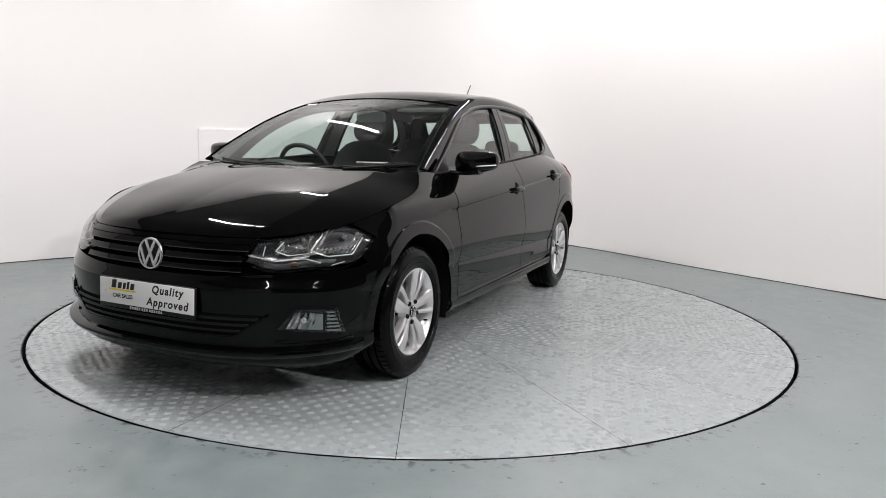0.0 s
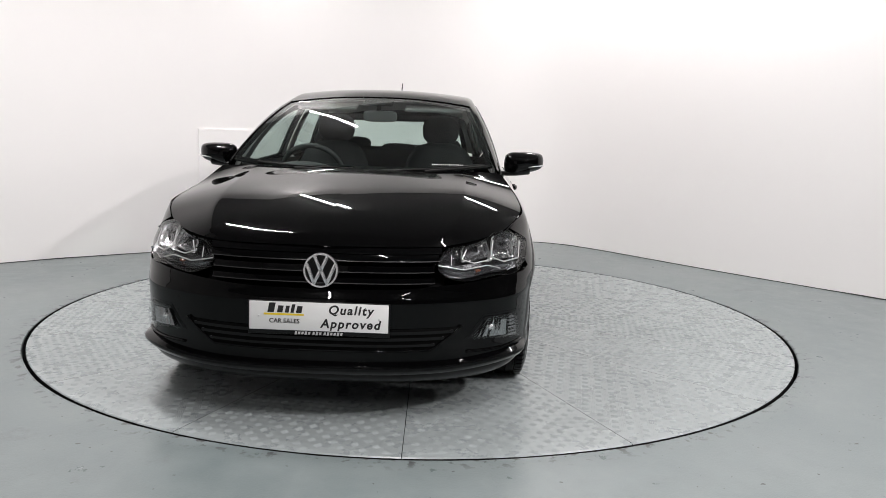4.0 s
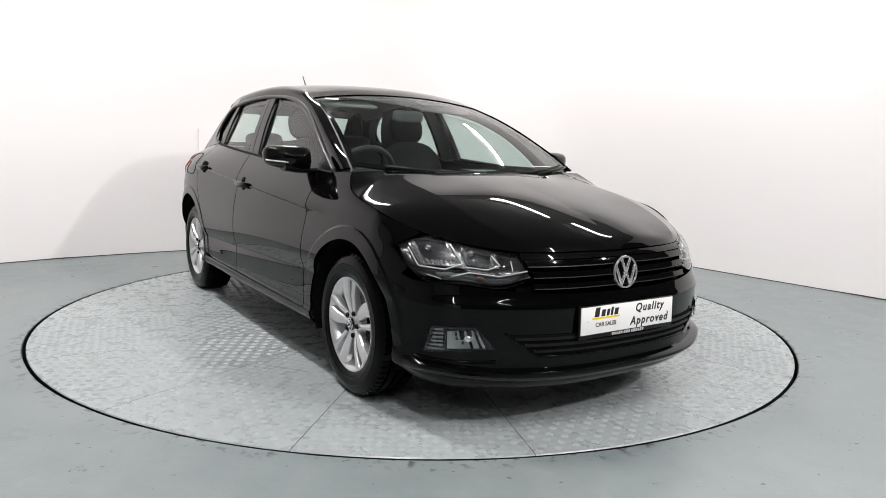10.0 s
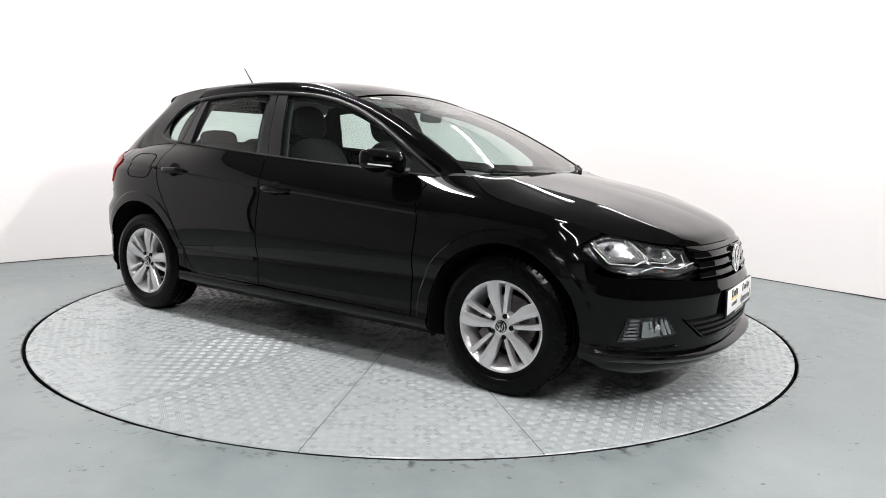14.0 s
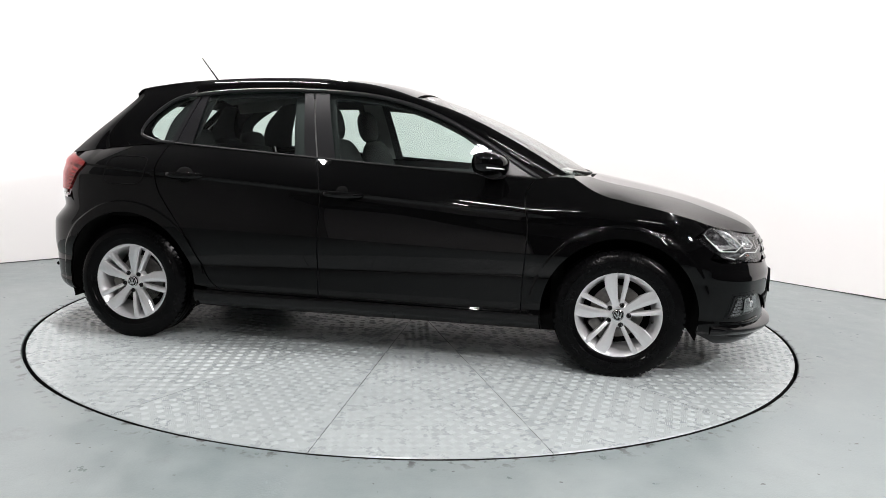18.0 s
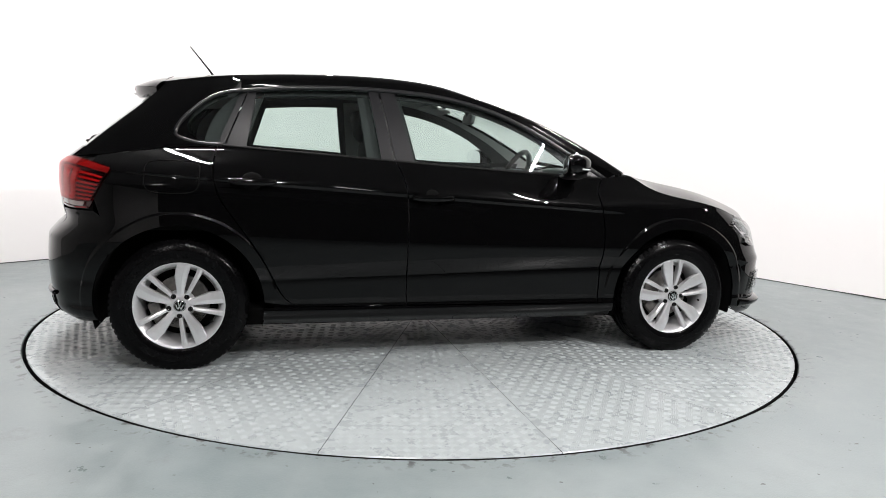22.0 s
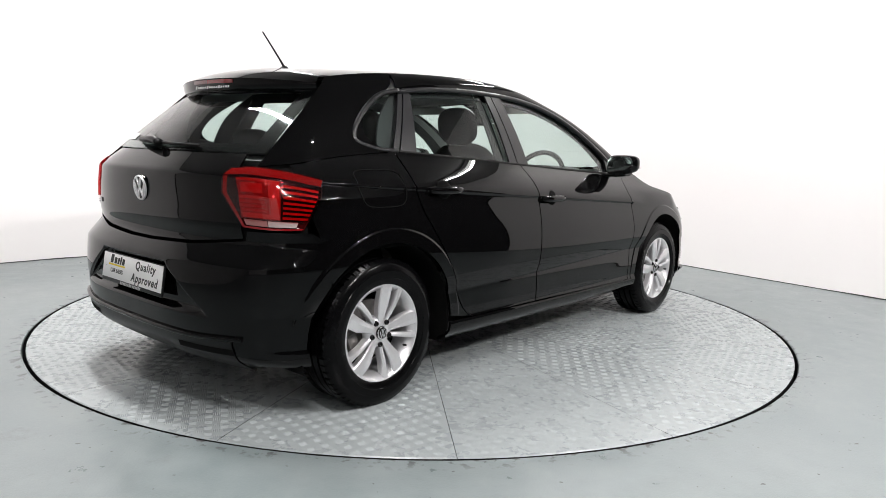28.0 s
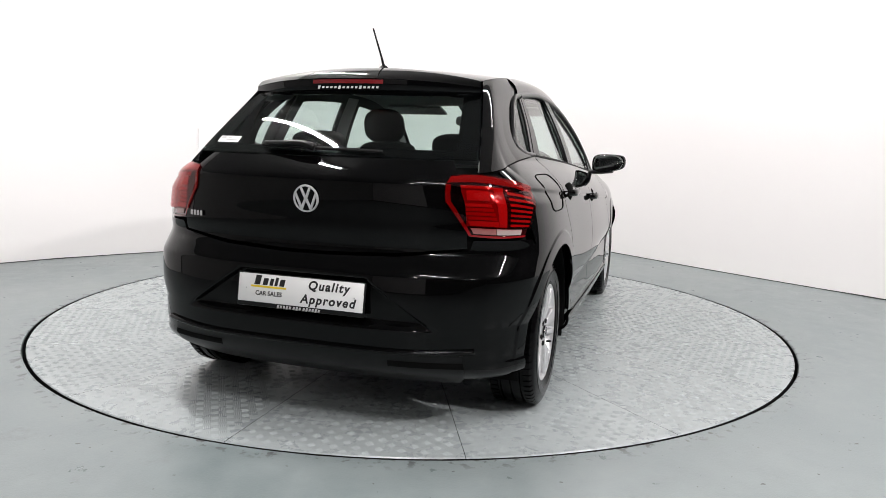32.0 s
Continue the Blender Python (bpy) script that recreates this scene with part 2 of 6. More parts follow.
wall_strip("wall_white", PLAN, WALL, "white painted wall curving behind the turntable")
# never in view: added near-black so that the car's paint reflects dark
wall_strip("wall_dark", [(4.36, -0.52), (5.2, -1.9), (5.2, -9.6), (-1.55, -9.6)], DARK_WALL, "near-black unseen wall behind the studio, added to darken reflections")
wall_strip("wall_grey", [(-1.58, -9.6), (-5.5, -9.6)], WALL, "pale painted wall behind the studio")
wall_strip("wall_side", [(-5.5, -9.58), (-5.5, -1.3)], SIDE_WALL, "grey painted wall beside the studio")


def slab(name, verts2, z, th, mat, label, cat):
    n = len(verts2)
    verts = [(*v, z) for v in verts2] + [(*v, z - th) for v in verts2]
    faces = [tuple(range(n)), tuple(range(2 * n - 1, n - 1, -1))] + [(i, i + n, (i + 1) % n + n, (i + 1) % n) for i in range(n)]
    ob = new(name, mesh_of(name, verts, faces, mat, flat=range(n + 2)))
    return tagged(ob, label, cat, kind="structure")


R_PIT, R_DISC = 2.262, 2.238


def floor_with_hole():
    seg = 128
    verts, faces = [], []
    for i in range(seg):
        w = 2 * math.pi * i / seg
        co, si = math.cos(w), math.sin(w)
        k = min(7.0 / max(abs(co), 1e-6), 9.0 / max(abs(si), 1e-6))
        wob = 0.004 * noise.noise((co * 6, si * 6, 0.3)) + 0.002 * noise.noise((co * 25, si * 25, 2.0))
        for r, z in ((R_PIT + wob, -0.12), (R_PIT + wob, -0.004), (R_PIT + 0.006 + wob, 0.0), (k, 0.0)):
            verts.append((r * co, r * si + (0.011 if r < k else 0.0), z))
    for i in range(seg):
        for j in range(3):
            a = i * 4 + j
            b = ((i + 1) % seg) * 4 + j
            faces.append((a, a + 1, b + 1, b))
    ob = new("floor", mesh_of("floor", verts, faces, FLOOR))
    ob.data.set_sharp_from_angle(angle=radians(30))
    return tagged(ob, "grey-green painted concrete floor, scuffed and chipped", "floor", kind="structure")


floor_with_hole()
pit = slab("floor_pit", [(2.4 * math.cos(a * math.pi / 32), 2.4 * math.sin(a * math.pi / 32)) for a in range(64)], -0.12, 0.05, VOID, "dark pit under the turntable", "pit")
slab("ceiling", [(-7, -9), (7, -9), (7, 6), (-7, 6)], CEIL + 0.1, 0.1, CEILING, "plain dim grey ceiling", "ceiling")

# black sleeve over the pit's wall: the gap's shade, put in as colour
seg = 128
lw = [2 * math.pi * i / seg for i in range(seg)]
lv = [((R_PIT - 0.0045) * math.cos(w), (R_PIT - 0.0045) * math.sin(w) + 0.011, -0.0035) for w in lw] + [((R_PIT - 0.0045) * math.cos(w), (R_PIT - 0.0045) * math.sin(w) + 0.011, -0.119) for w in lw]
tagged(new("floor_pit_lining", mesh_of("floor_pit_lining", lv, [(i, (i + 1) % seg, seg + (i + 1) % seg, seg + i) for i in range(seg)], VOID)), "black sleeve in the turntable's pit, for the shade in the gap", "pit", kind="structure")

# ---- turntable ----
turntable = tagged(new("turntable"), "round steel vehicle turntable painted pale grey, flush with the floor", "turntable")
SECTORS = 16


def sector_mesh():
    gap = 0.0012
    n = 10
    a0, a1 = 0.0, 2 * math.pi / SECTORS
    rings = (0.22, 0.8, 1.5, 2.0, R_DISC - 0.004, R_DISC)
    verts, faces = [], []
    for r in rings:
        for i in range(n + 1):
            w = a0 + gap / r + (a1 - a0 - 2 * gap / r) * i / n
            verts.append((r * math.cos(w), r * math.sin(w), -0.004 if r == R_DISC else 0.0))
    for k in range(len(rings) - 1):
        for i in range(n):
            a = k * (n + 1) + i
            faces.append((a, a + n + 1, a + n + 2, a + 1))
    edge = [k * (n + 1) for k in range(len(rings))] + [(len(rings) - 1) * (n + 1) + i for i in range(1, n + 1)] + [k * (n + 1) + n for k in range(len(rings) - 2, -1, -1)] + [i for i in range(n - 1, 0, -1)]
    base = len(verts)
    for e in edge:
        x, y, z = verts[e]
        verts.append((x, y, -0.05))
    m = len(edge)
    for q in range(m):
        faces.append((edge[q], base + q, base + (q + 1) % m, edge[(q + 1) % m]))
    me = mesh_of("plate", verts, faces, PLATE)
    me.materials.append(VOID)
    for p in me.polygons[len(faces) - m:]:
        p.material_index = 1
    me.set_sharp_from_angle(angle=radians(30))
    return me


SECTOR = sector_mesh()
for i in range(SECTORS):
    child("plate", SECTOR, turntable, m=pose(0, 0, 0, 0, 0, 360 / SECTORS * i + 2.0))


def tread():
    """Raised bars of the tread plate, in groups that turn by a right angle from one to the next, sector by sector."""
    bar = np.array([(-0.0150, 0, 0), (-0.010, -0.0017, 0), (0.010, -0.0017, 0), (0.0150, 0, 0), (0.010, 0.0017, 0), (-0.010, 0.0017, 0), (-0.0115, 0, 0.0012), (0.0115, 0, 0.0012)])
    fbar = np.array([(0, 1, 6), (1, 2, 7), (1, 7, 6), (2, 3, 7), (3, 4, 7), (4, 5, 6), (4, 6, 7), (5, 0, 6)])
    pitch = 0.041
    half = math.pi / SECTORS
    out = []
    n = int(2.3 / pitch) + 1
    for i in range(5, n):
        for j in range(-int(0.5 / pitch), int(0.5 / pitch) + 1):
            x, y = i * pitch, j * pitch
            r = math.hypot(x, y)
            if r > R_DISC - 0.02 or r < 0.24 or abs(y) > x * math.tan(half) - 0.018:
                continue
            for k in range(4):
                o = (k - 1.5) * 0.0072
                tilt = math.pi / 4 if (i + j) % 2 else -math.pi / 4
                out.append((x - o * math.sin(tilt), y + o * math.cos(tilt), tilt))
    a = np.array(out)
    co, si = np.cos(a[:, 2]), np.sin(a[:, 2])
    vx = a[:, :1] + co[:, None] * bar[None, :, 0] - si[:, None] * bar[None, :, 1]
    vy = a[:, 1:2] + si[:, None] * bar[None, :, 0] + co[:, None] * bar[None, :, 1]
    vz = np.repeat(bar[None, :, 2], len(a), 0)
    verts = np.stack([vx, vy, vz], -1).reshape(-1, 3)
    faces = (np.arange(len(a))[:, None, None] * 8 + fbar[None]).reshape(-1, 3)
    me = bpy.data.meshes.new("tread_pattern")
    me.from_pydata(verts.tolist(), [], faces.tolist())
    me.materials.append(TREAD_BAR)
    me.update()
    return me


TREAD = tread()
for i in range(SECTORS):
    tagged(child("tread_pattern", TREAD, turntable, m=pose(0, 0, 0, 0, 0, 360 / SECTORS * (i + 0.5) + 2.0)), kind="stuff")
lathe("hub_plate", [(0.0001, 0.001), (0.20, 0.001), (0.216, 0.0), (0.216, -0.05)], PLATE, turntable, axis="z", seg=48)

# ---- tube lamps, in two rows along the right wall's direction, and one added fill ----
ROW = math.radians(-53)


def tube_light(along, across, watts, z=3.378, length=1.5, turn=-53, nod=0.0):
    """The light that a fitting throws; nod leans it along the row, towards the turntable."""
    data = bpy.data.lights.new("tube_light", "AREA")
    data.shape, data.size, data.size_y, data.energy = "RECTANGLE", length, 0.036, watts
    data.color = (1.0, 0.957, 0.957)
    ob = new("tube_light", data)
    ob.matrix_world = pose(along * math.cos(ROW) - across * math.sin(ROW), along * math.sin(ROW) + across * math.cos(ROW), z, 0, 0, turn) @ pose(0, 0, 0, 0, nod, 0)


def batten(along, across, z=3.0, length=1.5, turn=-53):
    cx = along * math.cos(ROW) + across * -math.sin(ROW)
    cy = along * math.sin(ROW) + across * math.cos(ROW)
    lamp = tagged(new("tube_lamp"), "white batten fitting with one bright fluorescent tube", "lamp", group="tube lamps on the ceiling")
    lamp.matrix_basis = pose(cx, cy, z, 0, 0, turn)
    bm = bmesh.new()
    box_bm(bm, (0, 0, 0.085), (length + 0.05, 0.06, 0.06), 0.008)
    part("housing", bm, BATTEN, lamp)
    bm = bmesh.new()
    box_bm(bm, (0, 0, 0.132), (length * 0.6, 0.02, 0.04), 0.0)
    part("bracket", bm, BATTEN, lamp)
    tube("glass_tube", [(-length / 2, 0, 0), (length / 2, 0, 0)], 0.019, TUBE_GLOW, lamp, "glowing fluorescent tube", sides=14)
    for sx_ in (-1, 1):
        bm = bmesh.new()
        box_bm(bm, (sx_ * (length / 2 + 0.01), 0, 0.03), (0.02, 0.04, 0.09), 0.004)
        part("end_cap", bm, BATTEN, lamp)
    return lamp


# the third, at (-2.26, 0.325), is an added fill that brightens the wall's middle
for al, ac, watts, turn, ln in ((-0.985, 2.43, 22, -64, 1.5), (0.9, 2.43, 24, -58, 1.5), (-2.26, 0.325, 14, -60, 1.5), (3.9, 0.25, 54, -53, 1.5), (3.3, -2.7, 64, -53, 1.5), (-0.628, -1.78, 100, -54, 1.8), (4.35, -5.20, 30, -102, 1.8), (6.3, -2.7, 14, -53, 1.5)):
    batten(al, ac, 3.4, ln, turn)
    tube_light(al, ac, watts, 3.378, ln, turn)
# short fittings at the far ends of two rows, leaning towards the turntable: they throw the car's shadow on the wall
for al, ac, watts, z, turn in ((5.5, 0.24, 125, 3.36, -53), (4.86, 2.54, 36, 3.02, -27)):
    batten(al, ac, z + 0.035, 0.4, turn)
    tube_light(al, ac, watts, z - 0.03, 0.16, turn, 62)

# dark joint where the white wall meets the floor, uneven along its length
jp = np.array(PLAN)
jd = np.gradient(jp, axis=0)
jn = np.stack([jd[:, 1], -jd[:, 0]], 1) / np.linalg.norm(jd, axis=1, keepdims=True)
jfine = np.linspace(0, len(jp) - 1, 400)
jk = np.arange(len(jp))
jx, jy = np.interp(jfine, jk, jp[:, 0]), np.interp(jfine, jk, jp[:, 1])
jnx, jny = np.interp(jfine, jk, jn[:, 0]), np.interp(jfine, jk, jn[:, 1])
jh = np.array([0.007 + 0.006 * max(0.0, noise.noise((a * 3.0, b * 3.0, 0.7))) for a, b in zip(jx, jy)])
jv = [(x + nx * 0.004, y + ny * 0.004, 0.0005) for x, y, nx, ny in zip(jx, jy, jnx, jny)] + [(x + nx * 0.003, y + ny * 0.003, h) for x, y, nx, ny, h in zip(jx, jy, jnx, jny, jh)] + [(x - nx * 0.01, y - ny * 0.01, h) for x, y, nx, ny, h in zip(jx, jy, jnx, jny, jh)]
jf = [(i, i + 1, 401 + i, 400 + i) for i in range(399)] + [(400 + i, 401 + i, 801 + i, 800 + i) for i in range(399)]
tagged(new("trim", mesh_of("trim", jv, jf, JOINT)), "dark dirty joint along the foot of the wall", "trim", kind="structure")

# boards on the curved wall
def board(name, i0, i1, z0, z1, th, label):
    """A sheet of board laid on the white wall between two places along its plan."""
    d = np.linspace(i0, i1, 8)
    k = np.arange(len(PLAN))
    p = np.stack([np.interp(d, k, PLAN[:, 0]), np.interp(d, k, PLAN[:, 1])], 1)
    t = np.gradient(p, axis=0)
    nrm = np.stack([t[:, 1], -t[:, 0]], 1)
    nrm /= np.linalg.norm(nrm, axis=1, keepdims=True)
    q = p + nrm * th
    p = p - nrm * 0.01
    n = len(p)
    verts = [(*a, z0) for a in q] + [(*a, z1) for a in q] + [(*a, z0) for a in p] + [(*a, z1) for a in p]
    faces = []
    for i in range(n - 1):
        faces += [(i, i + 1, n + i + 1, n + i), (n + i, n + i + 1, 3 * n + i + 1, 3 * n + i), (i + 1, i, 2 * n + i, 2 * n + i + 1)]
    faces += [(0, n, 3 * n, 2 * n), (n - 1, 3 * n - 1, 4 * n - 1, 2 * n - 1)]
    return tagged(new(name, mesh_of(name, verts, faces, WALL, flat=range(len(faces)))), label, "board")


def plan_index(x):
    return float(np.interp(x, PLAN[:40, 0], np.arange(40)))


board("wall_board", plan_index(-2.150), plan_index(-1.650), 0.590, 1.175, 0.022, "white painted board fixed to the wall, square")
board("wall_board", plan_index(-2.160), plan_index(-1.20), 0.004, 0.582, 0.012, "white painted lower board against the wall")
board("wall_board", plan_index(-1.640), plan_index(-1.10), 0.590, 1.160, 0.012, "white painted board beside the square one")

# ---- car: its surfaces, in metres, x forward from the middle of the wheelbase, y to the car's left ----
car = tagged(new("car"), "glossy black five-door hatchback parked on the turntable", "car")
CONTOUR = [(2.090, 0.0), (2.078, 0.25), (2.033, 0.43), (1.955, 0.59), (1.865, 0.71), (1.765, 0.788), (1.65, 0.834), (1.48, 0.858), (1.276, 0.868), (0.85, 0.870), (0.3, 0.874), (-0.3, 0.875), (-0.85, 0.872),
           (-1.276, 0.868), (-1.46, 0.855), (-1.62, 0.822), (-1.74, 0.765), (-1.83, 0.683), (-1.90, 0.552), (-1.945, 0.38), (-1.962, 0.2), (-1.966, 0.0)]
_c = [(x, -y) for x, y in CONTOUR[3:0:-1]] + CONTOUR + [(x, -y) for x, y in CONTOUR[-2:-5:-1]]
_s = np.concatenate([[0], np.cumsum(np.linalg.norm(np.diff(np.array(_c), axis=0), axis=1))])
_s -= _s[3]
BX, BY = spline([(s, q[0]) for s, q in zip(_s, _c)]), spline([(s, q[1]) for s, q in zip(_s, _c)])
S_END = _s[-4]
_tab = np.linspace(0, S_END, 1200)
_tx, _ty = BX(_tab), BY(_tab)
S_MID = float(_tab[np.argmax(_ty)])


def sx(x):
    return np.interp(-np.asarray(x, float), -_tx, _tab)


def sr(y):
    k = _tab > S_MID
    return np.interp(-np.asarray(y, float), -_ty[k], _tab[k])


FRONT_IN = spline([(0.12, 0.16), (0.16, 0.075), (0.19, 0.025), (0.22, 0.008), (0.27, 0.012), (0.33, 0.010), (0.40, 0.006), (0.47, 0.003), (0.492, 0.0025), (0.503, 0.005), (0.52, 0.0125), (0.56, 0.025), (0.60, 0.037), (0.64, 0.048), (0.68, 0.070), (0.72, 0.115), (0.78, 0.2)])
# flank, in three pieces that meet at a lower ridge and at the crease through the door handles
SIDE_LOW = spline([(0.12, 0.19), (0.17, 0.135), (0.20, 0.092), (0.22, 0.060), (0.235, 0.036), (0.25, 0.0230), (0.268, 0.0170), (0.284, 0.0168), (0.296, 0.0200), (0.302, 0.0225), (0.33, 0.0230), (0.37, 0.0225), (0.41, 0.0228), (0.44, 0.0240), (0.455, 0.0250)])
SIDE_MID = spline([(0.455, 0.0250), (0.47, 0.0195), (0.49, 0.0135), (0.52, 0.0070), (0.56, 0.0030), (0.62, 0.0035), (0.69, 0.0105), (0.74, 0.0190), (0.78, 0.0270), (0.81, 0.0330), (0.834, 0.0370), (0.86, 0.0430), (0.88, 0.0505), (0.90, 0.0600), (0.95, 0.0975), (1.0, 0.140), (1.06, 0.19)])
CREASE = 0.834


def side_in(zs, z, x):
    zr = zs - 0.029 * np.clip(x + 0.1, -0.9, 0.9) * (1 - smooth(np.abs(z - 0.455), 0.04, 0.14))
    base = np.where(zr < 0.455, SIDE_LOW(zr), SIDE_MID(zr))
    proud = np.where(zs > CREASE, 1 - smooth(zs, CREASE, CREASE + 0.085), smooth(zs, CREASE - 0.013, CREASE))
    return base - 0.0088 * proud * (1 - smooth(x, 0.78, 1.06))


REAR_IN = spline([(0.18, 0.20), (0.22, 0.12), (0.26, 0.060), (0.31, 0.035), (0.38, 0.026), (0.45, 0.021), (0.52, 0.021), (0.58, 0.025), (0.606, 0.0275), (0.618, 0.0305), (0.628, 0.037), (0.650, 0.0545), (0.672, 0.074), (0.684, 0.086), (0.70, 0.094), (0.74, 0.0875), (0.80, 0.083), (0.86, 0.0805), (0.90, 0.080), (0.935, 0.0805), (0.945, 0.0815), (0.950, 0.0835), (0.955, 0.0875), (0.965, 0.0985), (0.985, 0.1215), (1.01, 0.152), (1.04, 0.189)])


def body(s, z):
    """A point of the lower body: s along its outline from the nose to the tail, z up."""
    s, z = np.asarray(s, float), np.asarray(z, float)
    x, y = BX(s), BY(s)
    e = 1e-3
    dx, dy = BX(s + e) - BX(s - e), BY(s + e) - BY(s - e)
    n = np.hypot(dx, dy)
    nx, ny = dy / n, -dx / n
    nx, ny = np.where(s < S_MID, np.abs(nx), -np.abs(nx)), np.abs(ny)
    wf = 1 - smooth(-x, -1.93, -1.45)
    wr = smooth(-x, 1.50, 1.84)
    up = smooth(z, 0.5, 0.75)
    zs = z + up * 0.066 * (np.clip(x, -1.6, 1.6) + 0.1)
    # towards the tail the flank narrows at the shoulder, like the windows over it
    side = side_in(zs, z, x) + 0.05 * (np.clip(-0.3 - x, 0, 1.25) / 0.8) ** 2 * 1.04 * np.clip((z - 0.87) / 0.16, 0, 1) ** 1.25
    d = wf * FRONT_IN(z) + wr * REAR_IN(z) + (1 - wf - wr) * side
    rear = smooth(-x, 1.30, 1.50)
    ax = np.abs(nx)
    # the bumper's corners stand out
    corner = 0.030 * ax * ny * (1 - smooth(z, 0.60, 0.70))
    dx_ = d * (1 - rear) + rear * (REAR_IN(z) - corner)
    dy_ = d * (1 - rear) + rear * (side - corner)
    flare = 0 * d
    for cx, r0 in ((1.276, 0.428), (-1.276, 0.440)):
        flare = flare + 0.0045 * (1 - smooth(np.hypot(x - cx, z - 0.304), r0 - 0.005, r0 + 0.006)) * smooth(z, 0.2, 0.4)
    return np.stack([x - nx * (dx_ - flare), y - ny * (dy_ - flare), z + 0 * x], -1)


def bodyx(xz):
    """Body points from (x, z) of the flank."""
    xz = np.asarray(xz, float)
    return body(sx(xz[..., 0]), xz[..., 1])


def house(x, z):
    """Half width of the glasshouse."""
    zb = 0.993 - 0.06 * (x + 0.276)
    return 0.737 - 0.43 * (z - zb) - np.where(x < -0.3, 0.05 * ((-0.3 - x) / 0.8) ** 2, 0) - np.where(x > 0.3, 0.02 * ((x - 0.3) / 0.6) ** 2, 0) + 0.012 * np.sin(np.clip((z - zb) / 0.36, 0, 1) * math.pi)


def housex(xz, d=0.0):
    xz = np.asarray(xz, float)
    return np.stack([xz[..., 0], house(xz[..., 0], xz[..., 1]) + d, xz[..., 1]], -1)


WIN_TOP = spline([(-1.10, 1.300), (-0.96, 1.326), (-0.73, 1.348), (-0.49, 1.357), (-0.326, 1.355), (-0.13, 1.346), (0.018, 1.329), (0.166, 1.298), (0.314, 1.250), (0.462, 1.183), (0.608, 1.102), (0.753, 1.014), (0.885, 0.935)])
BELT = spline([(-1.30, 1.066), (-1.11, 1.049), (-0.7, 1.022), (-0.28, 0.995), (0.34, 0.958), (0.90, 0.930)])
ROOF_C = spline([(-1.62, 1.352), (-1.45, 1.386), (-1.17, 1.417), (-0.93, 1.434), (-0.75, 1.445), (-0.48, 1.451), (-0.24, 1.443), (-0.05, 1.428), (0.1, 1.401), (0.23, 1.361)])
RAIL = [(-1.38, 0.508, 1.343), (-1.2, 0.522, 1.373), (-0.96, 0.530, 1.397), (-0.73, 0.532, 1.410), (-0.49, 0.533, 1.416), (-0.326, 0.533, 1.414), (-0.13, 0.534, 1.401), (0.03, 0.538, 1.376), (0.18, 0.548, 1.335), (0.36, 0.572, 1.280),
        (0.55, 0.608, 1.205), (0.74, 0.645, 1.112), (0.88, 0.672, 1.035), (1.0, 0.695, 0.962)]
RAIL_Y, RAIL_Z = spline([(a, b) for a, b, c in RAIL]), spline([(a, c) for a, b, c in RAIL])


def rail(x):
    x = np.asarray(x, float)
    return np.stack([x, RAIL_Y(x), RAIL_Z(x)], -1)


# shut lines, as (x, z) of the flank
GAP = 0.0035
B_LINE = [(-0.214, 0.300), (-0.214, 0.6), (-0.214, 0.82), (-0.226, 0.90), (-0.262, 0.994)]
C_LINE = [(-0.735, 0.300), (-0.780, 0.325), (-0.862, 0.455), (-0.950, 0.610), (-1.045, 0.745), (-1.090, 0.815), (-1.116, 0.90), (-1.120, 0.955), (-1.116, 1.005), (-1.108, 1.046)]
A_LINE = [(0.812, 0.290), (0.818, 0.5), (0.818, 0.78), (0.808, 0.86), (0.852, 0.931)]


def edge(pts, n, dx=0.0):
    p = pcurve(pts, n)
    p[:, 0] += dx
    return p


NZ = 170


def flank(name, bottom, top, left, right, label=""):
    """A panel of both flanks between four edges in (x, z)."""
    return both(name, bodyx(coons(bottom, top, left, right)), PAINT, car, (0, 1, 0), label=label)


def belt_edge(x0, x1, n):
    x = np.linspace(x0, x1, n)
    return np.stack([x, BELT(x) - 0.002], 1)


flank("front_door", pcurve([(-0.214 + GAP, 0.300), (0.812 - GAP, 0.290)], 60), belt_edge(-0.262 + GAP, 0.852 - GAP, 60), edge(B_LINE, NZ, GAP), edge(A_LINE, NZ, -GAP))
flank("rear_door", pcurve([(-0.735 + GAP, 0.300), (-0.214 - GAP, 0.300)], 50), belt_edge(-1.108 + GAP, -0.262 - GAP, 50), edge(C_LINE, NZ, GAP), edge(B_LINE, NZ, -GAP))


def arch(cx, r, a0, a1, n, cz=0.304):
    w = np.radians(np.linspace(a0, a1, n))
    return np.stack([cx + r * np.cos(w), cz + r * np.sin(w)], 1)


R_FA, R_RA = 0.372, 0.384
fa = arch(1.276, R_FA, 183, 36, 160)
S_LAMP = dict(tip=(1.052, 0.694), apex=(0.93, 0.736), top=(0.69, 0.706), inner=(0.487, 0.688), point=(0.43, 0.605), low1=(0.558, 0.563), low2=(0.72, 0.576), low3=(0.88, 0.583), back=(0.947, 0.619))
HOOD_EDGE = [(1.03, 0.950), (1.075, 0.922), (1.125, 0.886), (1.2, 0.860), (1.3, 0.841), (1.45, 0.813), (1.545, 0.789), (float(BX(1.03)), 0.768), (float(BX(0.955)), 0.746)]
fend_top = eased(pcurve([(0.852 + GAP, 0.936), (0.93, 0.946)] + HOOD_EDGE, 97, straight=True), 14)
fend_out = np.concatenate([edge(A_LINE[:-1] + [(0.852, 0.936)], 64, GAP)[:-1], fend_top])
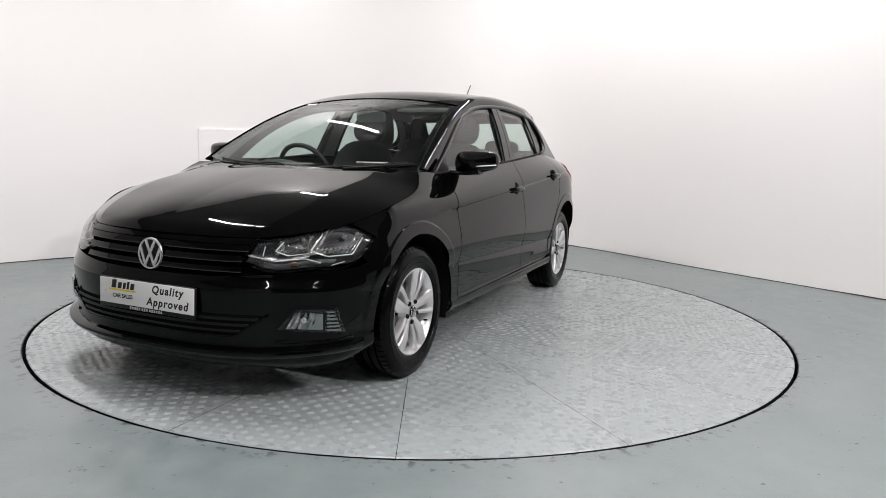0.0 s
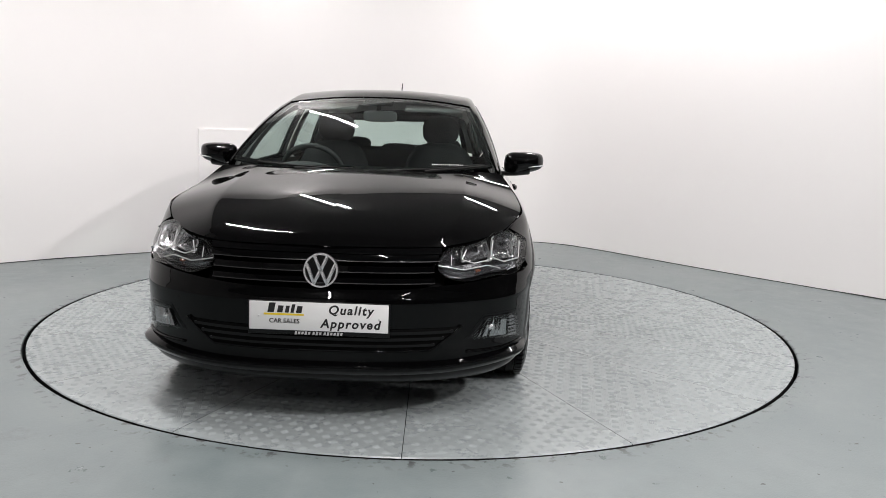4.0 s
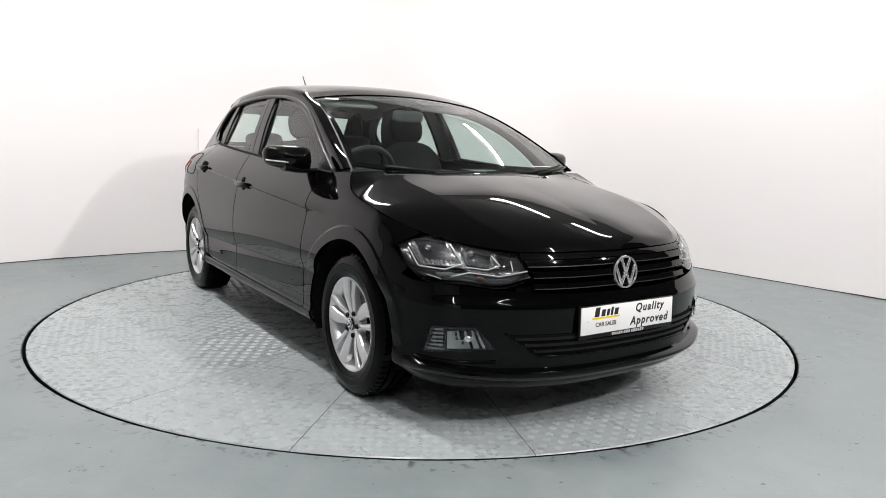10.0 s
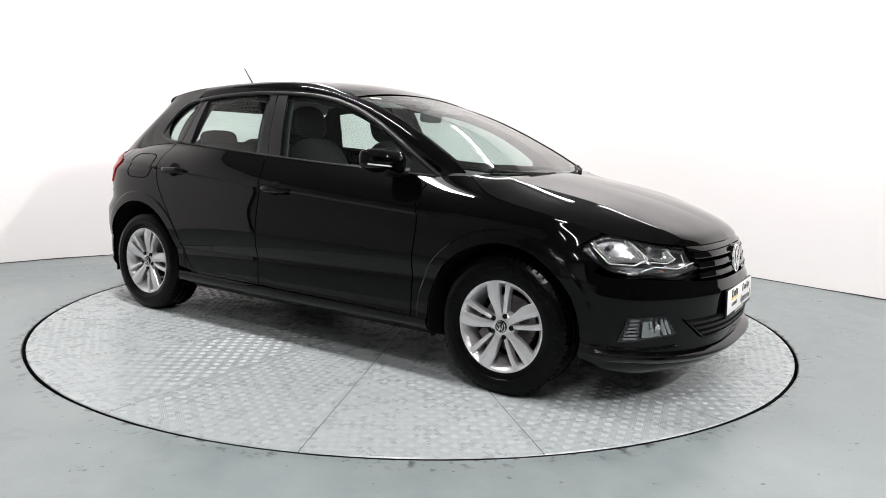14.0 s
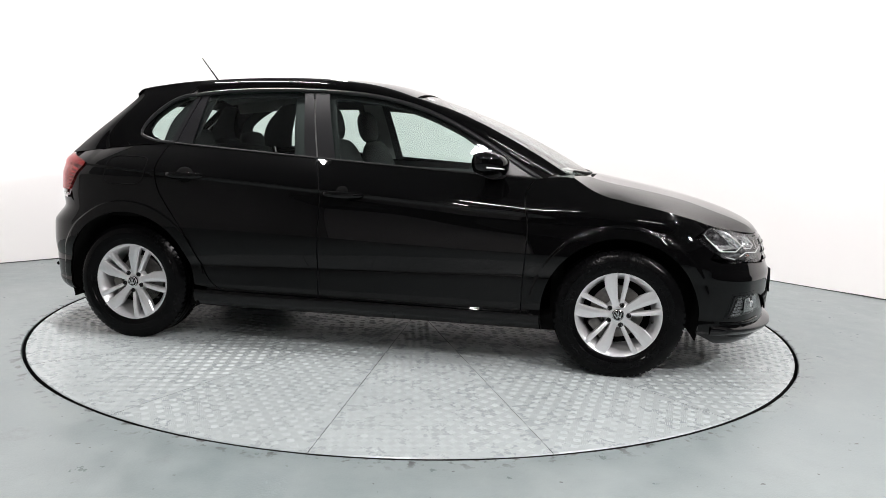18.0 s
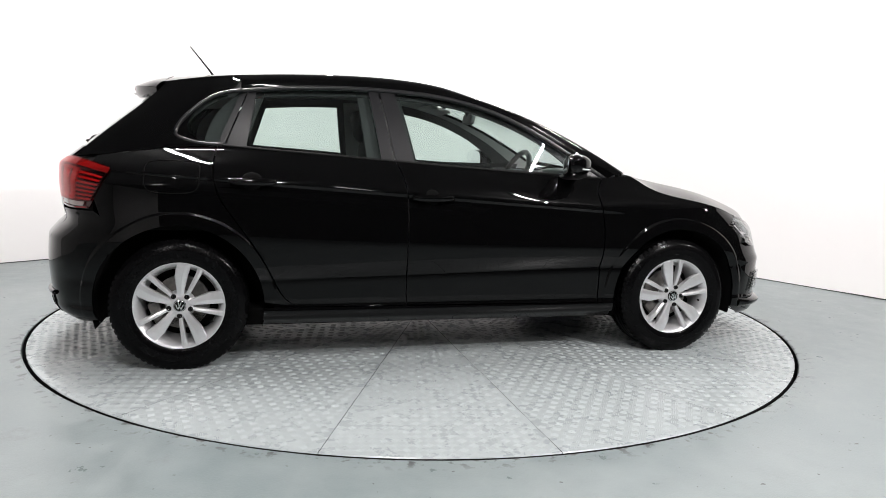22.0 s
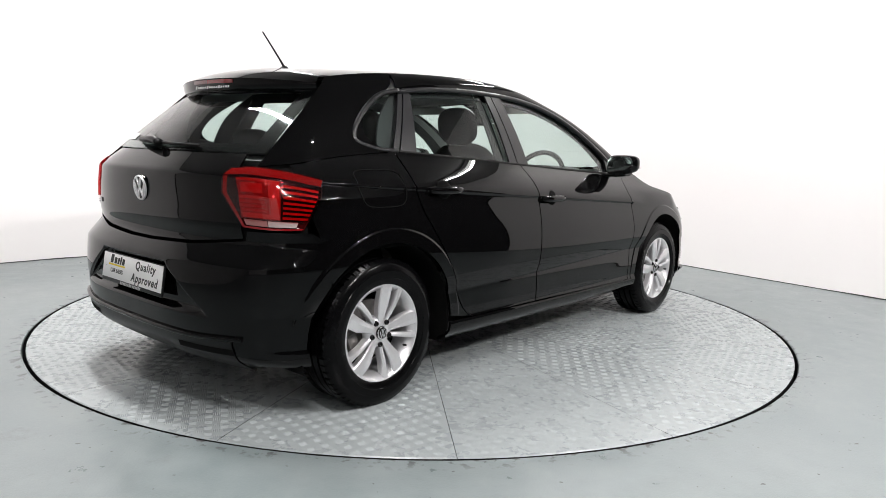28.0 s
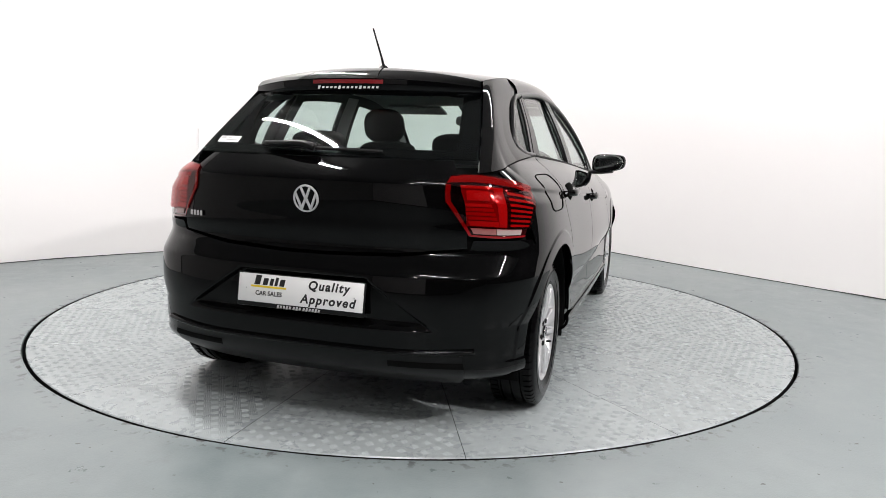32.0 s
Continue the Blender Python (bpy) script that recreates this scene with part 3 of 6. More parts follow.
fend_right = pcurve([tuple(fa[-1]), (float(BX(0.975)), 0.600), (float(BX(0.955)), 0.622), (float(BX(1.058)), 0.694), tuple(fend_top[-1])], 120, straight=True)
flank("fender", fa, fend_out, pcurve([tuple(fa[0]), tuple(fend_out[0])], 120), fend_right)

ra = arch(-1.276, R_RA, 140, 3, 160)
q_out = np.concatenate([pcurve([(-1.69, 0.99), (-1.4, 1.024), (-1.108 - GAP, 1.046)], 78)[:-1], edge(C_LINE, 83, -GAP)[::-1]])
flank("rear_quarter_panel", ra, q_out, pcurve([tuple(ra[0]), (-1.60, 0.62), (-1.64, 0.745), (-1.68, 0.85), (-1.69, 0.99)], 120, straight=True), pcurve([tuple(ra[-1]), (-0.735 - GAP, 0.300)], 120))
# sills
flank("sill", pcurve([(-0.905, 0.205), (0.905, 0.200)], 50), pcurve([(-0.893, 0.297), (0.900, 0.286)], 50), pcurve([(-0.905, 0.205), (-0.893, 0.297)], 30), pcurve([(0.905, 0.200), (0.900, 0.286)], 30))

# roof rails and pillars over the side windows
xs = np.linspace(-1.0, 0.895, 90)
lo = housex(np.stack([xs, WIN_TOP(np.clip(xs, -1.1, 0.885)) + 0.002], 1))
xr = np.linspace(-1.0, 0.995, 90)
g = ruled(lo, rail(xr), 9)
bulge = np.sin(np.linspace(0, math.pi, 9))[None, :, None] * np.array([0, 0.010, 0.008])
both("roof_rail", g + bulge, PAINT, car, (0, 1, 0.6))
# upper rear quarter round the small window
QW = [(-1.10, 1.046), (-1.20, 1.055), (-1.268, 1.072), (-1.302, 1.100), (-1.295, 1.135), (-1.255, 1.190), (-1.186, 1.252), (-1.10, 1.300), (-1.0, 1.3205)]
k9 = np.linspace(0, 1, 11)[1:, None]
up_edge = housex([(-1.0, 1.3205)]) * (1 - k9) + rail(np.array([-1.0])) * k9 + np.sin(k9 * math.pi) * np.array([0, 0.009, 0.007])
left = np.concatenate([housex(pcurve(QW, 30)), up_edge])
TAIL_EDGE = [(-1.735, 0.617, 0.99), (-1.699, 0.608, 1.026), (-1.565, 0.575, 1.145), (-1.384, 0.530, 1.288), (-1.330, 0.514, 1.334)]
TAIL_X = np.polynomial.Polynomial.fit([q[2] for q in TAIL_EDGE], [q[0] for q in TAIL_EDGE], 2)
TAIL_Y = np.polynomial.Polynomial.fit([q[2] for q in TAIL_EDGE], [q[1] for q in TAIL_EDGE], 2)


def tail_edge(z):
    return np.stack([TAIL_X(z), TAIL_Y(z), z], -1)


right = tail_edge(np.linspace(0.985, 1.334, len(left)))
corner_e = right + np.array([0.055, 0.036, 0.002]) * (1 - 0.45 * np.linspace(0, 1, len(left))[:, None] ** 2)
cols = []
for u in np.linspace(0, 1, 40):
    cols.append(left + (corner_e - left) * (u / 0.78) if u < 0.78 else corner_e + (right - corner_e) * ((u - 0.78) / 0.22))
uq = np.stack(cols)
for _ in range(26):
    uq[1:-1] = 0.25 * uq[:-2] + 0.5 * uq[1:-1] + 0.25 * uq[2:]
bot = bodyx(pcurve([(-1.108 - GAP, 1.050), (-1.4, 1.028), (-1.69, 0.992)], 40))
fall = (1 - np.linspace(0, 1, len(left)))[None, :, None]
keep = smooth(np.linspace(0, 1, 40), 1.0, 0.86)[:, None, None]
uq = uq + keep * (bot[:, None] - uq[:, :1]) * fall ** 3.2
for _ in range(60):
    uq[:, 1:-1] = 0.25 * uq[:, :-2] + 0.5 * uq[:, 1:-1] + 0.25 * uq[:, 2:]
uq = uq + (rail(np.linspace(-1.0, -1.345, 40))[:, None] - uq[:, -1:]) * np.linspace(0, 1, len(left))[None, :, None] ** 6
both("upper_quarter_panel", uq, PAINT, car, (0, 1, 0.3))

# roof
xg = np.linspace(0.212, -1.37, 70)
vg = np.linspace(-1, 1, 41)
yy = RAIL_Y(xg)[:, None] * vg[None]
edge_z = RAIL_Z(xg)[:, None]
zc = ROOF_C(xg)[:, None]
roof_g = np.stack([xg[:, None] - 0.16 * smooth(xg, -0.2, 0.21)[:, None] * (vg ** 2)[None] * 0.0 + 0 * yy, yy, edge_z + (zc - edge_z) * (1 - np.abs(vg[None]) ** 2.2)], -1)
sheet("roof", roof_g, PAINT, car, (0, 0, 1))

# windscreen
def windscreen(v, w):
    """v from the cowl up to the roof, w from -1 to 1 across."""
    xe = 0.965 + (0.222 - 0.965) * v
    ye, ze = RAIL_Y(xe) - 0.012, RAIL_Z(xe) - 0.004
    xc = 1.165 + (0.222 - 1.165) * v
    zc = 0.935 + (1.361 - 0.935) * v + 0.039 * np.sin(v * math.pi)
    k = np.abs(w) ** 2.1
    return np.stack([xc + (xe - xc) * k, ye * w, zc + (ze - zc) * k], -1)


V, Wd = np.meshgrid(np.linspace(0.0, 0.99, 30), np.linspace(-1, 1, 41), indexing="ij")
sheet("windscreen", windscreen(V, Wd), GLASS, car, (1, 0, 1), flange=0.004, label="clear lightly tinted laminated windscreen")

# bonnet
u = np.linspace(0, 1, 80)
hc_x = 1.055 + (2.022 - 1.055) * u
HOOD_C = spline([(1.05, 0.968), (1.2, 0.948), (1.3, 0.930), (1.465, 0.897), (1.632, 0.860), (1.78, 0.819), (1.90, 0.776), (1.96, 0.748), (2.0, 0.720), (2.022, 0.694)])
edge3 = np.concatenate([bodyx(HOOD_EDGE), body(np.array([0.93, 0.81, 0.69, 0.58, 0.487]), np.array([0.742, 0.727, 0.711, 0.701, 0.693]))])
edge3[:9, 1] -= 0.004
he = eased(pcurve(edge3, 80, straight=True), 24)
v1 = np.linspace(0, 1, 111)
rear_e = pcurve([(1.055, 0.0, 0), (1.055, 0.25, 0), (1.045, 0.5, 0), (*edge3[0][:2], 0)], 111)
front_e = pcurve([(2.022, 0, 0), (2.008, 0.2, 0), (1.975, 0.36, 0), (*edge3[-1][:2], 0)], 111)
hg = coons(np.stack([hc_x, 0 * u, 0 * u], 1), he * [1, 1, 0], rear_e, front_e)
zc = HOOD_C(hc_x)[:, None]
ze = he[:, 2][:, None]
# an even crown with a raised crease on either side, from the cowl to the grille's ends
vc = spline([(0, 0.70), (0.2, 0.68), (0.4, 0.67), (0.55, 0.685), (0.68, 0.735), (0.83, 0.80), (1.0, 0.93)])(u)[:, None]
crown = 1 - v1[None] ** 2.3
rise = np.where(v1[None] < vc, np.clip((v1[None] - vc + 0.34) / 0.34, 0, 1) ** 2, np.clip((1 - v1[None]) / (1 - vc + 1e-6), 0, 1))
hg[..., 2] = ze + (zc - ze) * crown + 0.012 * rise * smooth(u, 0.0, 0.10)[:, None] * (1 - smooth(u, 0.90, 1.0))[:, None]
full = np.concatenate([hg[:, ::-1] * [1, -1, 1], hg[:, 1:]], 1)
sheet("bonnet", full, PAINT, car, (0, 0, 1), flange=0.02)

# front bumper
s_end = float(sx(1.583))
nb = 100
ss = np.linspace(0, s_end, nb)
top_z = lin([(0, 0.537), (0.30, 0.541), (0.42, 0.548), (0.558, 0.557), (0.72, 0.570), (0.88, 0.577), (0.955, 0.612), (1.02, 0.575), (s_end, 0.530)])
bot_z = lin([(0, 0.165), (float(sx(1.9)), 0.165), (float(sx(1.72)), 0.185), (s_end, 0.24)])
zb, zt = bot_z(ss), top_z(ss)
xb = BX(ss)
vv = np.linspace(0, 1, 46)
zz = zb[:, None] + (zt - zb)[:, None] * vv[None]
# the rear end of the bumper follows the wheel arch
sg = np.repeat(ss[:, None], 46, 1)
arch_x = 1.276 + np.sqrt(np.maximum(R_FA ** 2 - (zz - 0.304) ** 2, 0.05))
lim = sx(arch_x)
sg = sg / s_end * np.minimum(lim, s_end + 0.3)
fb = body(sg, zz)
full = np.concatenate([fb[::-1] * [1, -1, 1], fb[1:]], 0)
sheet("front_bumper", full, PAINT, car, (1, 0, 0), flange=0.015)

# rear bumper
s0 = float(sx(-1.60))
ss = np.linspace(s0, S_END, 190)
vv = np.linspace(0, 1, 120)
t01 = (ss - s0) / (S_END - s0)
top_z = lin([(s0, 0.62), (4.24, 0.665), (4.36, 0.745), (4.632, 0.745), (4.645, 0.707), (4.9, 0.678), (5.169, 0.668), (S_END, 0.668)])
bot_z = lin([(s0, 0.23), (float(sr(0.6)), 0.225), (S_END, 0.225)])
zb, zt = bot_z(ss), top_z(ss)
zz = zb[:, None] + (zt - zb)[:, None] * vv[None]
arch_x = -1.276 - np.sqrt(np.maximum(R_RA ** 2 - (zz - 0.304) ** 2, 0.09))
sg = sx(arch_x) + (S_END - sx(arch_x)) * t01[:, None]
rb = body(sg, zz)
# hollow round the number plate
half = 0.275 + np.clip(0.59 - rb[..., 2], 0, 1) * 1.5
hollow = smooth(half - rb[..., 1], 0.0, 0.022) * smooth(rb[..., 2], 0.415, 0.45) * (1 - smooth(rb[..., 2], 0.588, 0.604))
rb[..., 0] += 0.030 * hollow * smooth(0.62 - rb[..., 1], 0, 0.25)
full = np.concatenate([rb, rb[-2::-1] * [1, -1, 1]], 0)
sheet("rear_bumper", full, PAINT, car, (-1, 0, 0), flange=0.015)

# tailgate: lower panel, then the glass
s1 = 4.640
ss = np.linspace(s1, S_END, 60)
zlo = lin([(s1, 0.716), (4.9, 0.690), (5.169, 0.680), (S_END, 0.680)])(ss)
zz = zlo[:, None] + (1.026 - zlo)[:, None] * np.linspace(0, 1, 40)[None]
tg = body(np.repeat(ss[:, None], 40, 1), zz)
full = np.concatenate([tg, tg[-2::-1] * [1, -1, 1]], 0)
sheet("tailgate", full, PAINT, car, (-1, 0, 0), flange=0.015)


def rear_glass(v, w):
    z = 1.026 + (1.335 - 1.026) * v
    k = np.abs(w) ** 2
    return np.stack([TAIL_X(z) - 0.004 - 0.100 * (1 - k), (TAIL_Y(z) - 0.006) * w, z + 0.0 * k], -1)


V, Wd = np.meshgrid(np.linspace(0.02, 1, 30), np.linspace(-1, 1, 41), indexing="ij")
sheet("rear_window", rear_glass(V, Wd), GLASS, car, (-1, 0, 1), flange=0.004)

# opaque black borders printed on the glass
def border(name, surf, out, v0, v1, w0, w1, inset, n=24, m=6):
    v, q = np.meshgrid(np.linspace(v0, v1, n), np.linspace(w0, w1, m), indexing="ij")
    sheet(name, surf(v, q) + np.array(inset), GLOSS, car, out, flange=0, label="black printed border of the glass")


for lo_w, hi_w in ((-0.995, -0.865), (0.865, 0.995)):
    border("rear_window_border", rear_glass, (-1, 0, 1), 0.02, 0.99, lo_w, hi_w, (0.005, 0, -0.004))
border("rear_window_border", rear_glass, (-1, 0, 1), 0.02, 0.13, -0.866, 0.866, (0.005, 0, -0.004), 5, 30)
border("rear_window_border", rear_glass, (-1, 0, 1), 0.86, 0.99, -0.866, 0.866, (0.005, 0, -0.004), 5, 30)
for lo_w, hi_w in ((-0.995, -0.955), (0.955, 0.995)):
    border("windscreen_border", windscreen, (1, 0, 1), 0.0, 0.985, lo_w, hi_w, (-0.004, 0, -0.005))
border("windscreen_border", windscreen, (1, 0, 1), 0.0, 0.05, -0.956, 0.956, (-0.004, 0, -0.005), 5, 40)
border("windscreen_border", windscreen, (1, 0, 1), 0.955, 0.985, -0.956, 0.956, (-0.004, 0, -0.005), 4, 40)
border("windscreen_border", windscreen, (1, 0, 1), 0.83, 0.957, -0.16, 0.16, (-0.004, 0, -0.005), 6, 10)

# ---- side windows, their trim and pillars ----
def pillar(name, lo, hi, d, mat=None, n=4):
    """An upright cover between two (x, z) lines of the glasshouse."""
    return both(name, ruled(housex(pcurve(lo, 24), d), housex(pcurve(hi, 24), d), n), mat or PILLAR, car, (0, 1, 0), flange=0.010)


PILLAR = simple("satin_black_trim", (0.008, 0.008, 0.009), 0.30, var=0.15, scale=200.0)


def side_glass(name, lo, hi, d=-0.014, n=16, label=""):
    return both(name, ruled(housex(lo, d), housex(hi, d), n), GLASS, car, (0, 1, 0), flange=0.003, label=label)


x = np.linspace(-0.172, 0.700, 50)
x2 = np.linspace(-0.262, 0.690, 50)
side_glass("front_door_window", np.stack([x, BELT(x) + 0.006], 1), np.stack([x2, WIN_TOP(x2) - 0.018], 1))
x = np.linspace(-0.985, -0.322, 30)
x2 = np.linspace(-0.930, -0.380, 30)
side_glass("rear_door_window", np.stack([x, BELT(x) + 0.006], 1), np.stack([x2, WIN_TOP(x2) - 0.018], 1))
lo = pcurve([(-1.268, 1.084), (-1.20, 1.068), (-1.105, 1.060)], 24)
hi = pcurve([(-1.280, 1.110), (-1.262, 1.155), (-1.19, 1.236), (-1.12, 1.277), (-1.005, 1.305)], 24)
side_glass("quarter_window", lo, hi, -0.010)
# B pillar covers on either side of the shut line, and the dark bar before the small window
zt = lambda x: float(WIN_TOP(x)) - 0.004
pillar("pillar_cover", [(-0.258, 0.990), (-0.330, zt(-0.330))], [(-0.165, 0.986), (-0.255, zt(-0.255))], 0.0)
pillar("pillar_cover", [(-0.330, 0.996), (-0.386, zt(-0.386))], [(-0.266, 0.992), (-0.338, zt(-0.338))], 0.0)
pillar("pillar_cover", [(-1.108, 1.050), (-0.992, zt(-0.992))], [(-1.078, 1.049), (-0.968, zt(-0.968))], -0.002)
pillar("pillar_cover", [(-1.070, 1.047), (-0.960, zt(-0.960))], [(-0.978, 1.040), (-0.925, zt(-0.925))], -0.001)
# mirror sail at the foot of the A pillar
sl = pcurve([(0.695, 0.940), (0.862, 0.933)], 20)
sh = pcurve([(0.690, float(WIN_TOP(0.690)) - 0.008), (0.868, 0.940)], 20)
both("mirror_sail", ruled(housex(sl, 0.002), housex(sh, 0.002), 8), PILLAR, car, (0, 1, 0))
# seals: along the belt and round the openings
xb = np.linspace(-1.10, 0.865, 60)
for mir in (False, True):
    tube("belt_seal", housex(np.stack([xb, BELT(xb) + 0.004], 1), 0.001), 0.0075, SEAL, car, mirror=mir, sides=6, label="matt black rubber window seal")
    xt = np.linspace(-1.0, 0.868, 70)
    tube("window_frame", housex(np.stack([xt, WIN_TOP(np.clip(xt, -1.1, 0.885)) - 0.008], 1), 0.0), 0.0125, PILLAR, car, mirror=mir, sides=6)
    tube("quarter_window_frame", housex(pcurve([(-1.085, 1.053)] + [(a + 0.006, b + 0.004 if b < 1.08 else b - 0.004) for a, b in QW[1:]], 50), 0.001), 0.0115, PILLAR, car, mirror=mir, sides=6)

# ---- door handles ----
def handle(x, z, mir):
    s = float(sx(x))
    c = body(s, z)
    sg = -1 if mir else 1
    h = child("door_handle", None, car, m=pose(c[0], sg * c[1], c[2], 0, 0, 0))
    bm = bmesh.new()
    n = 18
    rings = []
    for i in range(n + 1):
        u = -1 + 2 * i / n
        w = 0.0175 * (1 - 0.35 * abs(u) ** 3)
        out = 0.034 - 0.022 * abs(u) ** 4
        rings.append([bm.verts.new((u * 0.105, sg * (out + dy), -0.012 * u * 0.0 + zz * w)) for dy, zz in ((-0.008, -1), (0.002, -0.8), (0.006, 0), (0.002, 0.8), (-0.008, 1), (-0.012, 0))])
    for a, b in zip(rings, rings[1:]):
        for k in range(6):
            bm.faces.new((a[k], a[(k + 1) % 6], b[(k + 1) % 6], b[k]))
    bm.faces.new(rings[0])
    bm.faces.new(rings[-1][::-1])
    bmesh.ops.recalc_face_normals(bm, faces=bm.faces)
    part("grip", bm, PAINT, h, smooth_angle=60)
    # a black bulge in place of the shaded hollow behind the grip
    bm = bmesh.new()
    r = bmesh.ops.create_uvsphere(bm, u_segments=20, v_segments=10, radius=1.0)
    bmesh.ops.transform(bm, matrix=Matrix.Translation((-0.006, sg * -0.012, -0.002)) @ Matrix.Diagonal((0.052, 0.021, 0.045, 1)), verts=bm.verts)
    part("recess", bm, VOID, h, label="black bulge standing in for the shaded hollow behind the grip")
    return h


for mir in (True, False):
    handle(-0.940, 0.890, mir)
    handle(-0.090, 0.826, mir)

# fuel flap, on the car's right flank: a black cord for its gap's shade
corner = []
for k in range(48):
    w = 2 * math.pi * k / 48
    cx, cz = math.cos(w), math.sin(w)
    corner.append((-1.300 + (0.122 + 0.010 * cz) * math.copysign(abs(cx) ** 0.45, cx), 0.904 + 0.072 * math.copysign(abs(cz) ** 0.45, cz)))
pts = bodyx(np.array(corner)) * [1, -1, 1] + [0, -0.001, 0]
tube("fuel_flap_gap", pts, 0.0026, VOID, car, "black cord drawn for the shaded gap round the fuel flap", sides=5, closed=True)

# ---- mirrors ----
def mirror_unit(sg):
    root = child("door_mirror", None, car, m=pose(0.632, sg * 0.860, 1.002))
    bm = bmesh.new()
    bmesh.ops.create_uvsphere(bm, u_segments=32, v_segments=20, radius=1.0)
    for v in bm.verts:
        x, y, z = v.co
        # flat at the back where the glass is, a long round nose ahead
        fx = 0.092 * x if x > 0 else 0.075 * max(x, -0.55)
        sq = 1 / max(abs(y) ** 5 + abs(z) ** 5, 1e-6) ** 0.2 * math.hypot(y, z)
        yy, zz = y * (0.25 + 0.75 * sq), z * (0.25 + 0.75 * sq)
        taper = 1 - 0.30 * (yy * sg + 1) / 2
        v.co = (fx - 0.026 * (yy * sg), 0.112 * yy, 0.070 * zz * taper + 0.010 * (yy * sg))
    part("cap", bm, PAINT, root, smooth_angle=60)
    bm = bmesh.new()
    bmesh.ops.create_uvsphere(bm, u_segments=24, v_segments=12, radius=1.0)
    for v in bm.verts:
        x, y, z = v.co
        q = max(abs(y), abs(z))
        k = math.hypot(y, z) / max(q, 1e-6)
        v.co = (-0.0435 + 0.004 * x - 0.026 * (y * sg), 0.098 * y * (0.7 + 0.3 * k), (0.056 - 0.010 * (y * sg)) * z * (0.7 + 0.3 * k) + 0.008 * (y * sg))
    part("mirror_glass", bm, CHROME, root, label="silvered mirror glass")
    # indicator strip and foot
    tube("indicator", [(0.072 - 0.070 * abs(k) ** 2, sg * (0.02 + 0.085 * k), -0.022 + 0.008 * k) for k in (0.0, 0.35, 0.7, 1.0)], 0.007, LAMP_WHITE, root, "white indicator strip", flat=0.6)
    bm = bmesh.new()
    rings = []
    for i, (yy, zz, a, b) in enumerate([(-0.165, -0.058, 0.060, 0.012), (-0.10, -0.062, 0.055, 0.014), (-0.04, -0.056, 0.050, 0.018), (0.03, -0.045, 0.05, 0.020)]):
        rings.append([bm.verts.new((0.02 + a * math.cos(w) * 0.9, sg * yy, zz + b * math.sin(w))) for w in [2 * math.pi * k / 12 for k in range(12)]])
    for p, q in zip(rings, rings[1:]):
        for k in range(12):
            bm.faces.new((p[k], p[(k + 1) % 12], q[(k + 1) % 12], q[k]))
    bm.faces.new(rings[0])
    bm.faces.new(rings[-1][::-1])
    bmesh.ops.recalc_face_normals(bm, faces=bm.faces)
    part("foot", bm, PLASTIC, root, label="matt black mirror foot", smooth_angle=60)
    return root


LAMP_WHITE = simple("frosted_white_lens", (0.75, 0.75, 0.74), 0.2)
mirror_unit(1)
mirror_unit(-1)

# ---- lamps ----
HL_DARK = simple("lamp_housing", (0.004, 0.004, 0.0045), 0.2)
HL_BOWL = simple("lamp_bowl", (0.10, 0.10, 0.105), 0.24, 0.9)
HL_SILVER = simple("lamp_reflector", (0.80, 0.80, 0.81), 0.12, 0.95)
HL_BRIGHT = simple("bright_reflector", (0.86, 0.86, 0.87), 0.22, 0.8)
HL_FOG = simple("fog_reflector", (0.50, 0.50, 0.51), 0.06, 1.0)
HL_GREY = simple("lamp_bezel", (0.30, 0.30, 0.31), 0.25, 0.8)
AMBER = simple("amber_lens", (0.22, 0.06, 0.025), 0.25, trans=0.3)
GUIDE = simple("light_guide", (0.62, 0.62, 0.62), 0.25, 0.3)
L = S_LAMP
hl_bottom = pcurve([L["point"], L["low1"], L["low2"], L["low3"], L["back"]], 40)
hl_top = pcurve([L["inner"], L["top"], L["apex"], L["tip"]], 40)
hl_left = pcurve([L["point"], L["inner"]], 16)
hl_right = pcurve([L["back"], L["tip"]], 16)
hl_grid = coons(hl_bottom, hl_top, hl_left, hl_right)
hl_out = body(hl_grid[..., 0], hl_grid[..., 1])


def lamp_at(u, v, depth):
    """A place behind the head lamp's lens: u inwards to outwards, v up."""
    i, j = u * 39, v * 15
    a, b = int(min(i, 38)), int(min(j, 14))
    fi, fj = i - a, j - b
    p = hl_out[a, b] * (1 - fi) * (1 - fj) + hl_out[a + 1, b] * fi * (1 - fj) + hl_out[a, b + 1] * (1 - fi) * fj + hl_out[a + 1, b + 1] * fi * fj
    return p + np.array([-0.86, -0.50, 0.03]) * depth


